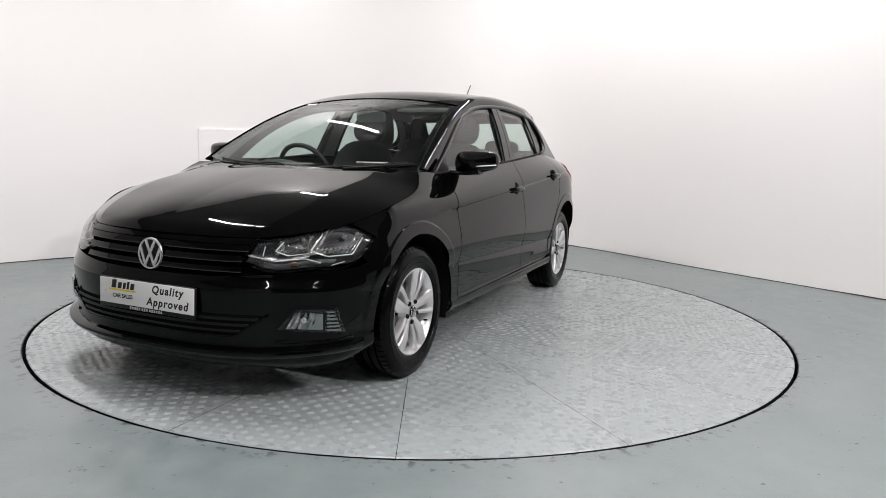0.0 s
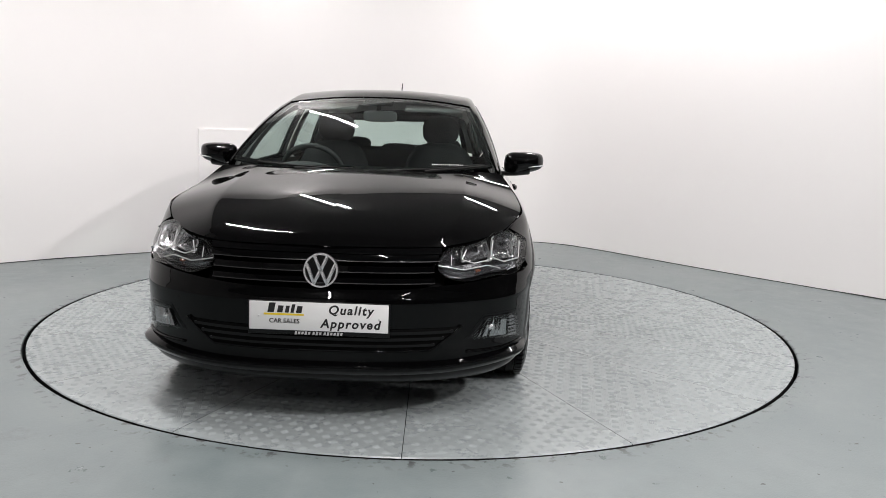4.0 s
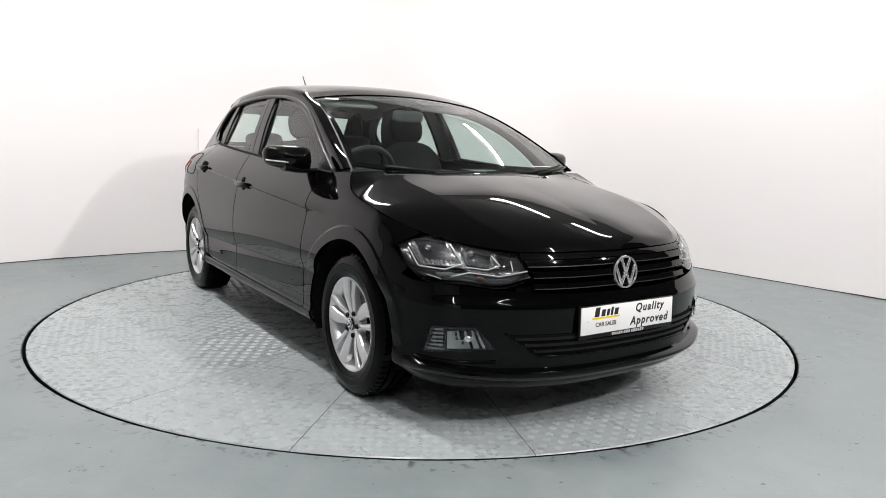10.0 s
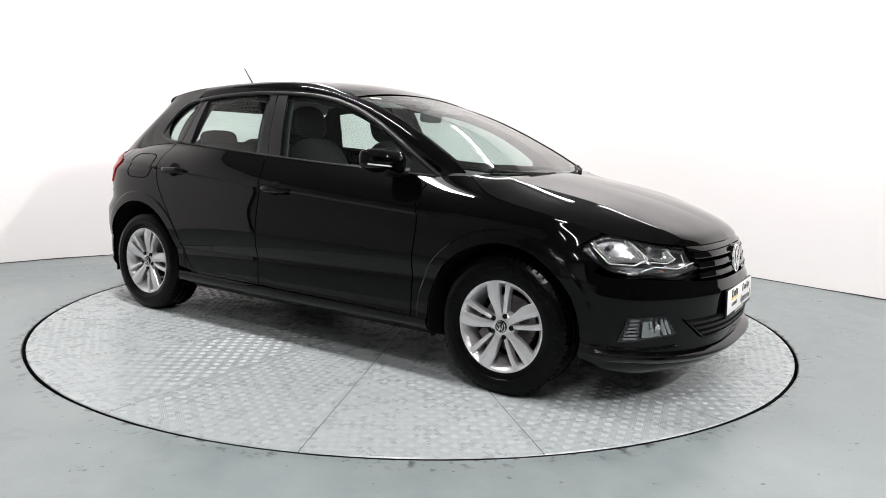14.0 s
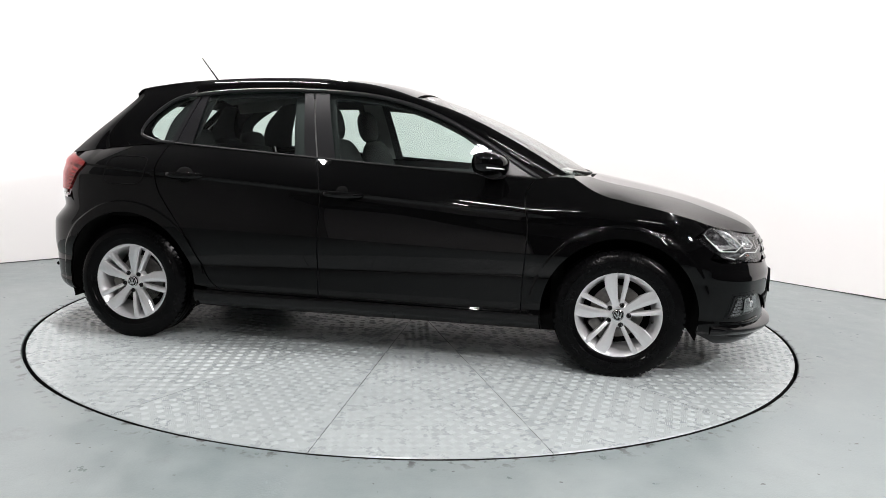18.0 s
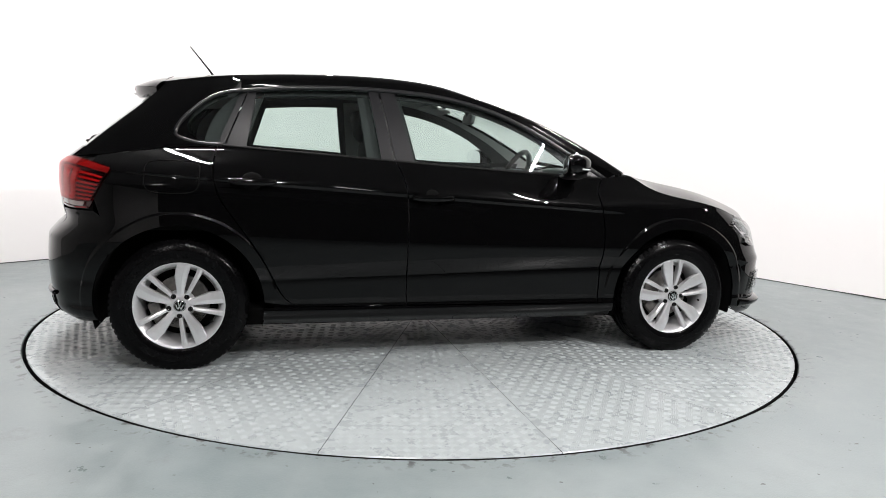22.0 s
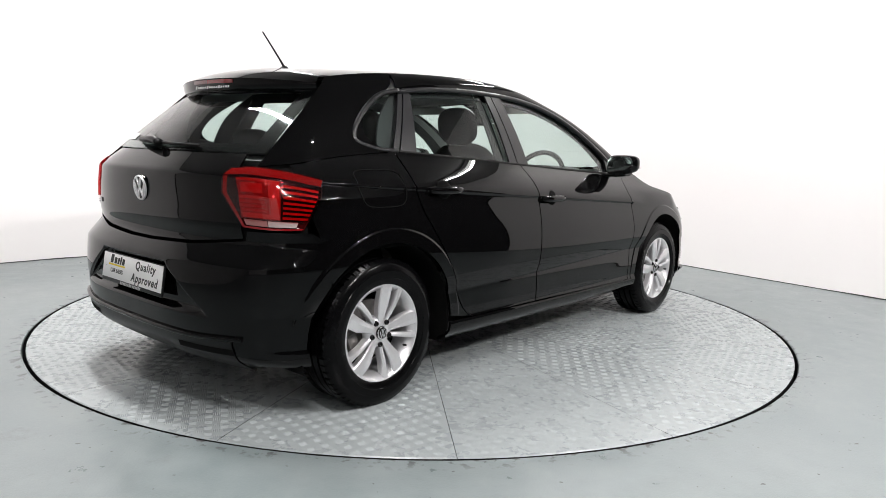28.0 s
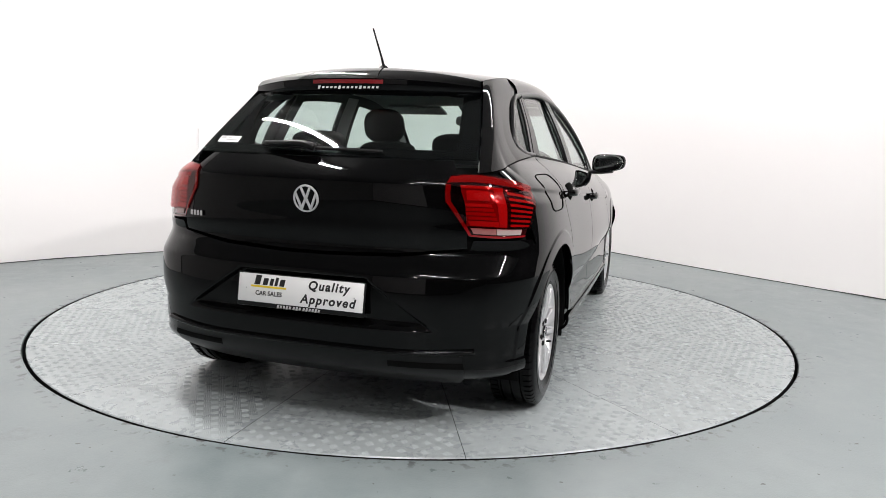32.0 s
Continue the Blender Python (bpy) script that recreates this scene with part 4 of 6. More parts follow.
def head_lamp(mir):
    sg = -1 if mir else 1
    root = child("head_lamp", None, car)
    f = lambda p: np.array(p) * [1, sg, 1]
    out = (1, 0.5, 0)
    inner = np.array([[lamp_at(i / 39, j / 15, 0.075) for j in range(16)] for i in range(40)])
    sheet("housing", inner, HL_DARK, root, out, flange=0, mirror=mir, label="dark lamp housing")
    # pale shelf that runs round the chambers
    gg = np.array([[lamp_at(0.04 + 0.93 * i / 31, 0.10 + 0.86 * j / 9, 0.052 - 0.034 * abs(2 * j / 9 - 1) ** 4 - 0.03 * abs(2 * i / 31 - 1) ** 6) for j in range(10)] for i in range(32)])
    sheet("bowl", gg, HL_BOWL, root, out, flange=0.002, mirror=mir, label="smoked grey lamp bowl")
    # walls of the bowl
    ring = [(i, 0) for i in range(40)] + [(39, j) for j in range(1, 16)] + [(i, 15) for i in range(38, -1, -1)] + [(0, j) for j in range(14, 0, -1)]
    a = np.array([hl_out[i, j] - np.array([0.004, 0, 0]) for i, j in ring + ring[:1]])
    b = np.array([inner[i, j] for i, j in ring + ring[:1]])
    sheet("bezel", ruled(a, b, 3), HL_DARK, root, (0, 0, -1), flange=0, mirror=mir)
    sheet("lens", hl_out, LENS, root, out, flange=0.003, mirror=mir, label="clear plastic head lamp lens")
    # two chambers with upright flutes, each in a cup of light guides
    for name, u_in, u_out, v0, v1 in (("dipped", 0.50, 0.87, 0.36, 0.90), ("main", 0.20, 0.46, 0.50, 0.90)):
        n, k = 41, 9
        gg = []
        for i in range(n):
            row = []
            for j in range(k):
                a, b = 2 * i / (n - 1) - 1, 2 * j / (k - 1) - 1
                u = u_in + (u_out - u_in) * i / (n - 1) + 0.035 * (b - 0.2) * (1 if name == "dipped" else -0.4)
                row.append(lamp_at(u, v0 + (v1 - v0) * j / (k - 1), 0.012 + 0.046 * (1 - a ** 4) * (1 - 0.8 * b ** 4) + 0.0045 * (i % 4 < 2) + 0.003 * (j % 3 == 0)))
            gg.append(row)
        rf = sheet("reflector", np.array(gg), HL_SILVER, root, out, flange=0.006, mirror=mir, label="silvered fluted reflector")
        rf.data.polygons.foreach_set("use_smooth", [False] * len(rf.data.polygons))
        bm = bmesh.new()
        bmesh.ops.create_uvsphere(bm, u_segments=14, v_segments=8, radius=0.013)
        bmesh.ops.translate(bm, verts=bm.verts, vec=f(lamp_at((u_in + u_out) / 2 + 0.05, (v0 + v1) / 2 + 0.1, 0.030)))
        part("bulb_shield", bm, HL_GREY, root)
    for pts, r in (([(0.90, 0.80, 0.012), (0.85, 0.33, 0.010), (0.64, 0.30, 0.008), (0.48, 0.50, 0.010), (0.535, 0.85, 0.012)], 0.0052), ([(0.47, 0.43, 0.010), (0.31, 0.47, 0.008), (0.20, 0.60, 0.010), (0.225, 0.86, 0.012)], 0.0042),
                   ([(0.61, 0.15, 0.007), (0.46, 0.31, 0.006), (0.24, 0.31, 0.006), (0.03, 0.30, 0.006)], 0.0052), ([(0.13, 0.40, 0.010), (0.105, 0.72, 0.012)], 0.0035), ([(0.80, 0.16, 0.010), (0.70, 0.09, 0.010)], 0.0035)):
        q = pcurve([lamp_at(*p) for p in pts], 30, straight=True)
        tube("light_guide", q, r * 0.55, GUIDE, root, "pale light guide strip", mirror=mir, sides=6)
    q = pcurve([lamp_at(0.375, 0.20, 0.022), lamp_at(0.395, 0.21, 0.022), lamp_at(0.415, 0.20, 0.022)], 10)
    tube("indicator_bulb", q, 0.006, AMBER, root, "amber indicator", mirror=mir)
    gg = np.array([[lamp_at(0.10 + 0.62 * i / 15, 0.03 + 0.20 * j / 3, 0.034 - 0.006 * j + 0.002 * (i % 2)) for j in range(4)] for i in range(16)])
    sheet("lower_reflector", gg, HL_GREY, root, out, flange=0.002, mirror=mir)
    return root


head_lamp(False)
head_lamp(True)

# tail lamps
RED = simple("red_lens", (0.33, 0.008, 0.013), 0.05, coat=1.0, coat_rough=0.02)
RED_DEEP = simple("deep_red_lens", (0.03, 0.001, 0.0012), 0.06, coat=1.0, coat_rough=0.02)
RED_DARK = simple("dark_red_lens", (0.20, 0.006, 0.009), 0.08, coat=1.0, coat_rough=0.02)
RED_PALE = simple("bright_red_lens", (0.38, 0.028, 0.032), 0.08, coat=1.0, coat_rough=0.03)
RED_LENS = glass_material("red_outer_lens", (0.84, 0.24, 0.24), 0.0, 0.06)
TL_CLEAR = simple("clear_lens_strip", (0.36, 0.29, 0.28), 0.12, coat=1.0)
TL_PINK = simple("pink_lens_strip", (0.26, 0.11, 0.105), 0.12, coat=1.0)
tl_bottom = pcurve([(4.636, 0.759), (4.50, 0.752), (4.375, 0.755)], 40)
tl_top = pcurve([(4.674, 0.971), (4.56, 0.978), (4.448, 0.971), (4.34, 0.956), (4.245, 0.935)], 40)
tl_left = pcurve([(4.630, 0.759), (4.672, 0.823), (4.714, 0.885), (4.700, 0.945), (4.674, 0.971)], 24, straight=True)
tl_right = pcurve([(4.375, 0.755), (4.300, 0.850), (4.245, 0.935)], 24)
tl_grid = coons(tl_bottom, tl_top, tl_left, tl_right)


def tail_patch(u0, u1, v0, v1, d, n=16, m=8):
    u = np.linspace(u0, u1, n) * 39
    v = np.linspace(v0, v1, m) * 23
    iu, iv = np.minimum(u.astype(int), 38), np.minimum(v.astype(int), 22)
    fu, fv = (u - iu)[:, None, None], (v - iv)[None, :, None]
    g00 = tl_grid[iu][:, iv]
    g10, g01, g11 = tl_grid[iu + 1][:, iv], tl_grid[iu][:, iv + 1], tl_grid[iu + 1][:, iv + 1]
    sz = g00 * (1 - fu) * (1 - fv) + g10 * fu * (1 - fv) + g01 * (1 - fu) * fv + g11 * fu * fv
    p = body(sz[..., 0], sz[..., 1])
    nn = grid_normals(p)
    if (nn * np.array([-1, 0.7, 0])).sum() < 0:
        nn = -nn
    return p + nn * d


def tail_lamp(mir):
    root = child("tail_lamp", None, car)
    out = (-1, 0.7, 0)
    kw = dict(mirror=mir)
    sheet("housing", tail_patch(0, 1, 0, 1, -0.008, 40, 24), RED_DEEP, root, out, flange=0.02, label="deep red moulded tail lamp body", **kw)
    sheet("brow", tail_patch(0.01, 0.99, 0.87, 0.99, 0.0045, 40, 5), RED_DARK, root, out, flange=0.009, label="smooth red brow over the lamp", **kw)
    sheet("rim_inner", tail_patch(0.005, 0.05, 0.02, 0.86, 0.001, 4, 24), RED_DARK, root, out, flange=0.008, **kw)
    sheet("rim_lower", tail_patch(0.02, 0.97, 0.01, 0.045, 0.001, 30, 3), RED_DARK, root, out, flange=0.008, **kw)
    # inner block: a pale frame round a dished panel with the brake light and its ribs
    sheet("inner_panel", tail_patch(0.06, 0.61, 0.19, 0.84, -0.005, 24, 12), RED_DARK, root, out, flange=0.002, label="dull red dished panel", **kw)
    sheet("frame_bar", tail_patch(0.49, 0.60, 0.20, 0.83, -0.0005, 6, 12), RED_PALE, root, out, flange=0.006, **kw)
    sheet("frame_bar", tail_patch(0.10, 0.485, 0.79, 0.83, -0.001, 20, 3), RED, root, out, flange=0.005, **kw)
    sheet("frame_bar", tail_patch(0.10, 0.485, 0.20, 0.285, -0.001, 20, 4), RED_PALE, root, out, flange=0.005, **kw)
    sheet("brake_light", tail_patch(0.20, 0.43, 0.62, 0.765, -0.001, 16, 5), RED_PALE, root, out, flange=0.005, **kw)
    for k in range(4):
        v = 0.305 + 0.072 * k
        sheet("lamp_rib", tail_patch(0.12 - 0.015 * k, 0.465 - 0.012 * k, v, v + 0.05, -0.001, 16, 3), RED if k < 3 else RED_PALE, root, out, flange=0.005, **kw)
    for k in range(7):
        v = 0.21 + 0.088 * k
        sheet("slat", tail_patch(0.64, 0.965, v, v + 0.044, 0.004, 14, 3), RED, root, out, flange=0.007, **kw)
    sheet("reversing_light", tail_patch(0.44, 0.86, 0.065, 0.165, 0.001, 24, 4), TL_CLEAR, root, out, flange=0.005, label="pale clear reversing light strip", **kw)
    sheet("fog_light", tail_patch(0.09, 0.43, 0.065, 0.165, 0.001, 12, 4), TL_PINK, root, out, flange=0.005, label="pale pinkish strip", **kw)
    sheet("lens", tail_patch(0, 1, 0.18, 1, 0.0075, 40, 24), RED_LENS, root, out, flange=0.012, label="glossy red outer lens", **kw)
    return root


tail_lamp(False)
tail_lamp(True)
# body under the lamp, down to the bumper
both("lamp_support", body(*np.meshgrid(np.linspace(4.36, 4.65, 12), np.linspace(0.70, 0.98, 12), indexing="ij")) + np.array([0.012, -0.012, 0]), VOID, car, (-1, 0.7, 0), flange=0)


# ---- front face: grille, badge, fog lamps, lower opening, lip ----
def front_patch(s0, s1, z0, z1, d, n=30, m=6):
    """A patch of the nose across both sides, moved out by d."""
    s = np.linspace(-s1, s1, n) if s0 is None else np.linspace(s0, s1, n)
    S, Z = np.meshgrid(s, np.linspace(z0, z1, m), indexing="ij")
    p = body(np.abs(S), Z) * np.stack([np.ones_like(S), np.where(S < 0, -1.0, 1.0), np.ones_like(S)], -1)
    nn = grid_normals(p)
    if nn[..., 0].sum() < 0:
        nn = -nn
    return p + nn * d


SLAT_EDGE = simple("dark_slat_edge", (0.07, 0.07, 0.072), 0.25, 0.7)
grille = child("grille", None, car)
g0 = front_patch(None, 0.50, 0.535, 0.705, -0.045, 60, 8)
sheet("backing", g0, VOID, grille, (1, 0, 0), flange=0)
for z0, z1, d, w in ((0.640, 0.664, 0.004, 0.465), (0.600, 0.624, 0.004, 0.44), (0.560, 0.580, 0.002, 0.44)):
    sheet("slat", front_patch(None, w, z0, z1, d, 60, 4), GLOSS, grille, (1, 0, 0), flange=0.03)
    sheet("slat_trim", front_patch(None, w, z0 - 0.001, z0 + 0.0025, d + 0.003, 60, 2), SLAT_EDGE, grille, (1, 0, 0), flange=0.003)
sheet("frame", front_patch(None, 0.485, 0.668, 0.690, 0.0, 60, 4), GLOSS, grille, (1, 0, 0), flange=0.03)


BADGE_CHROME = simple("badge_chrome", (0.85, 0.85, 0.86), 0.24, 0.85)


def badge(x, z, tilt, sgn, metal, r=0.066):
    root = child("badge", None, car, m=pose(x, 0, z, 0, 0, 90 * sgn) @ pose(0, 0, 0, 90 + tilt, 0, 0))
    # local: x across, y up, z outwards
    lathe("badge_back", [(0.0001, 0.004), (r * 0.96, 0.004), (r, 0.0), (r, -0.03)], GLOSS, root, axis="z", seg=40)
    lathe("ring", [(r * 0.86, 0.003), (r * 0.88, 0.009), (r * 0.97, 0.009), (r, 0.002)], metal, root, "silver ring", axis="z", seg=48)
    for pts in ([(-0.36, 0.80), (0.0, -0.02), (0.36, 0.80)], [(-0.80, 0.34), (-0.36, -0.74), (0.0, 0.06)], [(0.80, 0.34), (0.36, -0.74), (0.0, 0.06)]):
        bm = bmesh.new()
        for (ax, ay), (bx, by) in zip(pts, pts[1:]):
            a, b = Vector((ax * r, ay * r, 0.006)), Vector((bx * r, by * r, 0.006))
            d = b - a
            box_bm(bm, (a + b) / 2, (d.length + 0.006, r * 0.19, 0.006), 0.002, Matrix.Rotation(math.atan2(d.y, d.x), 3, "Z"))
        part("emblem_bar", bm, metal, root, "silver bar")
    return root


badge(2.058, 0.606, -4, 1, BADGE_CHROME)
badge(-1.888, 0.872, 6, -1, SATIN_SILVER, 0.052)

PLATE_WHITE = simple("number_plate_white", (0.80, 0.80, 0.79), 0.35)
INK = simple("black_print", (0.012, 0.012, 0.012), 0.5)
YELLOW = simple("yellow_print", (0.80, 0.60, 0.03), 0.5)
GREY_PRINT = simple("grey_print", (0.50, 0.50, 0.50), 0.5)


def words(name, body_text, size, at, mat, parent, label, shear=0.0, spacing=1.0, offset=0.0):
    cu = bpy.data.curves.new(name, "FONT")
    cu.body, cu.size, cu.shear, cu.space_character, cu.extrude, cu.offset = body_text, size, shear, spacing, 0.0006, offset
    cu.align_x, cu.align_y = "CENTER", "CENTER"
    tmp = bpy.data.objects.new(name, cu)
    scene.collection.objects.link(tmp)
    bpy.context.view_layer.update()
    me = bpy.data.meshes.new_from_object(tmp.evaluated_get(bpy.context.evaluated_depsgraph_get()))
    bpy.data.objects.remove(tmp)
    me.materials.clear()
    me.materials.append(mat)
    return child(name, me, parent, label, pose(*at))


def bars(name, specs, mat, parent, label, z=0.0046):
    bm = bmesh.new()
    for cx, cy, w, h, lean in specs:
        box_bm(bm, (cx, cy, z), (w, h, 0.0012), 0.0, Matrix(((1, lean, 0), (0, 1, 0), (0, 0, 1))))
    return part(name, bm, mat, parent, label)


def number_plate(m):
    root = child("number_plate", None, car, m=m)
    bm = bmesh.new()
    box_bm(bm, (0, -0.004, -0.004), (0.532, 0.128, 0.010), 0.004)
    part("holder", bm, PLASTIC, root, "black plastic plate holder")
    bm = bmesh.new()
    box_bm(bm, (0, 0.003, 0.0016), (0.520, 0.107, 0.005), 0.002)
    part("plate", bm, PLATE_WHITE, root, "white dealer plate")
    # the lender's name mark, as bars, with a yellow stroke
    bars("name_mark", [(-0.176, 0.034, 0.024, 0.036, 0.2), (-0.143, 0.029, 0.020, 0.026, 0.2), (-0.117, 0.029, 0.014, 0.026, 0.2), (-0.096, 0.032, 0.012, 0.032, 0.2), (-0.072, 0.029, 0.020, 0.026, 0.2)], INK, root, "black bars of the name mark")
    bars("underline", [(-0.130, 0.0095, 0.150, 0.007, 0)], YELLOW, root, "yellow stroke")
    words("small_print", "CAR SALES", 0.0235, (-0.128, -0.016, 0.0042), INK, root, "black words CAR SALES", offset=0.0005)
    words("word", "Quality", 0.046, (0.118, 0.030, 0.0042), INK, root, "black word Quality", 0.2, 1.22, 0.0013)
    words("word", "Approved", 0.046, (0.118, -0.022, 0.0042), INK, root, "black word Approved", 0.2, 1.22, 0.0013)
    for k in (-0.225, 0.225):
        bm = bmesh.new()
        bmesh.ops.create_cone(bm, cap_ends=True, segments=12, radius1=0.003, radius2=0.002, depth=0.002)
        bmesh.ops.translate(bm, verts=bm.verts, vec=(k, 0.0, 0.005))
        part("screw_cap", bm, GREY_PRINT, root)
    bars("holder_print", [(-0.085 + 0.0125 * k + 0.004 * (k > 4) + 0.004 * (k > 7), -0.060, 0.008, 0.010 if k % 3 else 0.013, 0.2) for k in range(14)], GREY_PRINT, root, "pale unreadable print", z=0.0014)
    return root


number_plate(Matrix.Translation((2.092, 0, 0.433)) @ pose(0, 0, 0, 0, 0, 90) @ pose(0, 0, 0, 88, 0, 0))
number_plate(Matrix.Translation((-1.938, 0, 0.524)) @ pose(0, 0, 0, 0, 0, -90) @ pose(0, 0, 0, 82, 0, 0))

# lower grille
lower = child("lower_grille", None, car)
lo = np.stack([np.linspace(-0.42, 0.42, 60), np.full(60, 0.312)], 1)
hi = np.stack([np.linspace(-0.545, 0.545, 60), np.full(60, 0.392)], 1)
sz = ruled(lo, hi, 8)


def nose(sz, d):
    S, Z = sz[..., 0], sz[..., 1]
    p = body(np.abs(S), Z) * np.stack([np.ones_like(S), np.where(S < 0, -1.0, 1.0), np.ones_like(S)], -1)
    nn = grid_normals(p)
    if nn[..., 0].sum() < 0:
        nn = -nn
    return p + nn * d


def nose_normal(S):
    """Level outward direction of the nose at places along its outline."""
    a = np.abs(S)
    dx, dy = BX(a + 1e-3) - BX(a - 1e-3), BY(a + 1e-3) - BY(a - 1e-3)
    n = np.hypot(dx, dy)
    return np.stack([np.abs(dy) / n, np.sign(S) * np.abs(dx) / n, 0 * a], 1)


sheet("mesh_panel", nose(sz, 0.004), VOID, lower, (1, 0, 0), flange=0.004)
for v, w in ((0.15, 0.010), (0.45, 0.012), (0.75, 0.012)):
    z = 0.312 + 0.08 * v
    hw = 0.42 + 0.125 * v
    q = np.stack([np.linspace(-hw, hw, 60), np.full(60, z)], 1)
    sheet("slat", nose(ruled(q, q + [0, w], 3), 0.010), PLASTIC, lower, (1, 0, 0), flange=0.006)
rim = pcurve([(-0.55, 0.396), (-0.42, 0.308), (0.42, 0.308), (0.55, 0.396)], 80, straight=True)
q = nose(np.stack([rim, rim + [0, 0.004]], 1), 0.008)[:, 0]
tube("trim", q, 0.005, GLOSS, lower, "gloss black surround", sides=6)

LIP_GLOSS = simple("lip_gloss", (0.0015, 0.0015, 0.0017), 0.05, ior=1.33)
# front lip: a gloss blade along the foot of the bumper, with a flat top
S = np.linspace(-0.955, 0.955, 100)
rise = 0.020 * smooth(np.abs(S), 0.45, 0.955)
out_k = 1 - 0.75 * smooth(np.abs(S), 0.85, 0.955)
lip_g = np.stack([nose(np.stack([np.stack([S, z + rise], 1), np.stack([S, z + 0.002 + rise], 1)], 1), 0.0)[:, 0] + nose_normal(S) * (dd * out_k)[:, None] for z, dd in ((0.262, 0.0), (0.251, 0.028), (0.246, 0.033), (0.236, 0.033), (0.222, 0.022), (0.208, -0.006))], 1)
lip = sheet("front_lip", lip_g, LIP_GLOSS, car, (1, 0, 0.5), flange=0, label="gloss black splitter blade under the bumper")
lip.data.set_sharp_from_angle(angle=radians(35))
# crease of the bumper over the lower grille, running out under the fog lamps
for mir in (False, True):
    tube("bumper_crease", nose(ruled(pcurve([(0.58, 0.288), (0.75, 0.284), (0.90, 0.292)], 20), pcurve([(0.58, 0.290), (0.75, 0.286), (0.90, 0.294)], 20), 2), 0.001)[:, 0], 0.006, PAINT, car, sides=8, mirror=mir)

# fog lamps
def fog_lamp(mir):
    sg = -1 if mir else 1
    root = child("fog_lamp", None, car)
    lo = pcurve([(0.585, 0.340), (0.864, 0.315)], 24)
    hi = pcurve([(0.66, 0.420), (0.827, 0.418)], 24)
    g = nose(ruled(lo, hi, 10), 0.0)
    sheet("bezel", nose(ruled(pcurve([(0.56, 0.330), (0.885, 0.303)], 24), pcurve([(0.652, 0.432), (0.842, 0.430)], 24), 10), 0.001), GLOSS, root, (1, 0.4, 0), flange=0.006, mirror=mir)
    sheet("housing", nose(ruled(lo, hi, 10), 0.002), HL_DARK, root, (1, 0.4, 0), flange=0.004, mirror=mir)
    # silver fluted reflector, and a small round lamp in it
    gu, gv = np.meshgrid(np.linspace(0, 1, 14), np.linspace(0, 1, 5), indexing="ij")
    fs = 0.622 + 0.143 * gu + 0.034 * gv * (1 - gu)
    fz = 0.345 + 0.064 * gv - 0.008 * gu
    dent = 0.006 * (1 - (2 * gu - 1) ** 2) * gv + np.random.default_rng(8).uniform(0, 0.012, (14, 1)) * (0.35 + 0.65 * gv)
    base = nose(np.stack([fs, fz], -1), 0.0125) - nose_normal(fs.ravel()).reshape(14, 5, 3) * dent[..., None]
    rf = sheet("reflector", base, HL_FOG, root, (1, 0.4, 0), flange=0.002, mirror=mir, label="bright fluted fog lamp reflector")
    rf.data.polygons.foreach_set("use_smooth", [False] * len(rf.data.polygons))
    c = np.array(body(0.690, 0.374)) * [1, sg, 1]
    out = Vector((0.80, sg * 0.60, 0))
    m = Matrix.Translation(Vector(c) + out * 0.006) @ out.to_track_quat("Z", "Y").to_matrix().to_4x4()
    lathe("bulb_cover", [(0.0001, 0.006), (0.008, 0.005), (0.013, 0.0), (0.014, -0.01)], HL_BRIGHT, root, "bright round bulb cover", axis="z", seg=20, m=m)
    for k in range(6):
        z = 0.328 + 0.015 * k
        q = pcurve([(0.782, z), (0.842 - 0.006 * k, z - 0.002)], 8)
        sheet("louvre", nose(ruled(q, q + [0, 0.008], 2), 0.007), HL_GREY, root, (1, 0.4, 0), flange=0.004, mirror=mir)
    sheet("lens", nose(ruled(lo, hi, 10), 0.0135), LENS, root, (1, 0.4, 0), flange=0.01, mirror=mir)
    return root


fog_lamp(False)
fog_lamp(True)

# ---- rear: spoiler, brake light, wiper, diffuser, model mark ----
nu, nv = 41, 12
w = np.linspace(-1, 1, nu)
yt = 0.520 * w
x_top = -1.355 + 0 * w
z_top = RAIL_Z(-1.36) + (ROOF_C(-1.36) - RAIL_Z(-1.36)) * (1 - np.abs(w) ** 2.2) + 0.004
x_tip = -1.562 + 0.165 * np.abs(w) ** 2.4
z_tip = 1.340 - 0.022 * np.abs(w) ** 2.4
face = 1 - 0.42 * np.abs(w) ** 3
top = np.stack([x_top, yt * 0.96, z_top], 1)
tip = np.stack([x_tip, yt, z_tip], 1)
g = ruled(top, tip, nv)
g[..., 2] += 0.008 * np.sin(np.linspace(0, math.pi, nv))[None]
spoiler = child("roof_spoiler", None, car)
sheet("blade", g, PAINT, spoiler, (0, 0, 1), flange=0.008)
rows_u = [(x_tip + a, yt * b, z_tip - h * face) for a, b, h in ((0.002, 1.0, 0.002), (0.003, 1.0, 0.024), (0.008, 0.998, 0.046), (0.022, 0.995, 0.062))] + [(x_tip * 0.55 + 0.45 * -1.42, yt * 0.96, z_tip - 0.062 * face)]
under = np.stack([np.stack(q, 1) for q in rows_u], 1)
sheet("underside", under, GLOSS, spoiler, (-1, 0, -0.5), flange=0.004)
k = np.abs(w) < 0.33
bl = np.stack([under[k, 0] * 0.85 + under[k, 1] * 0.15 + [-0.003, 0, 0], under[k, 0] * 0.15 + under[k, 1] * 0.85 + [-0.003, 0, 0]], 1)
sheet("brake_light", bl, RED_DARK, spoiler, (-1, 0, 0), flange=0.004, label="dark red high brake light")

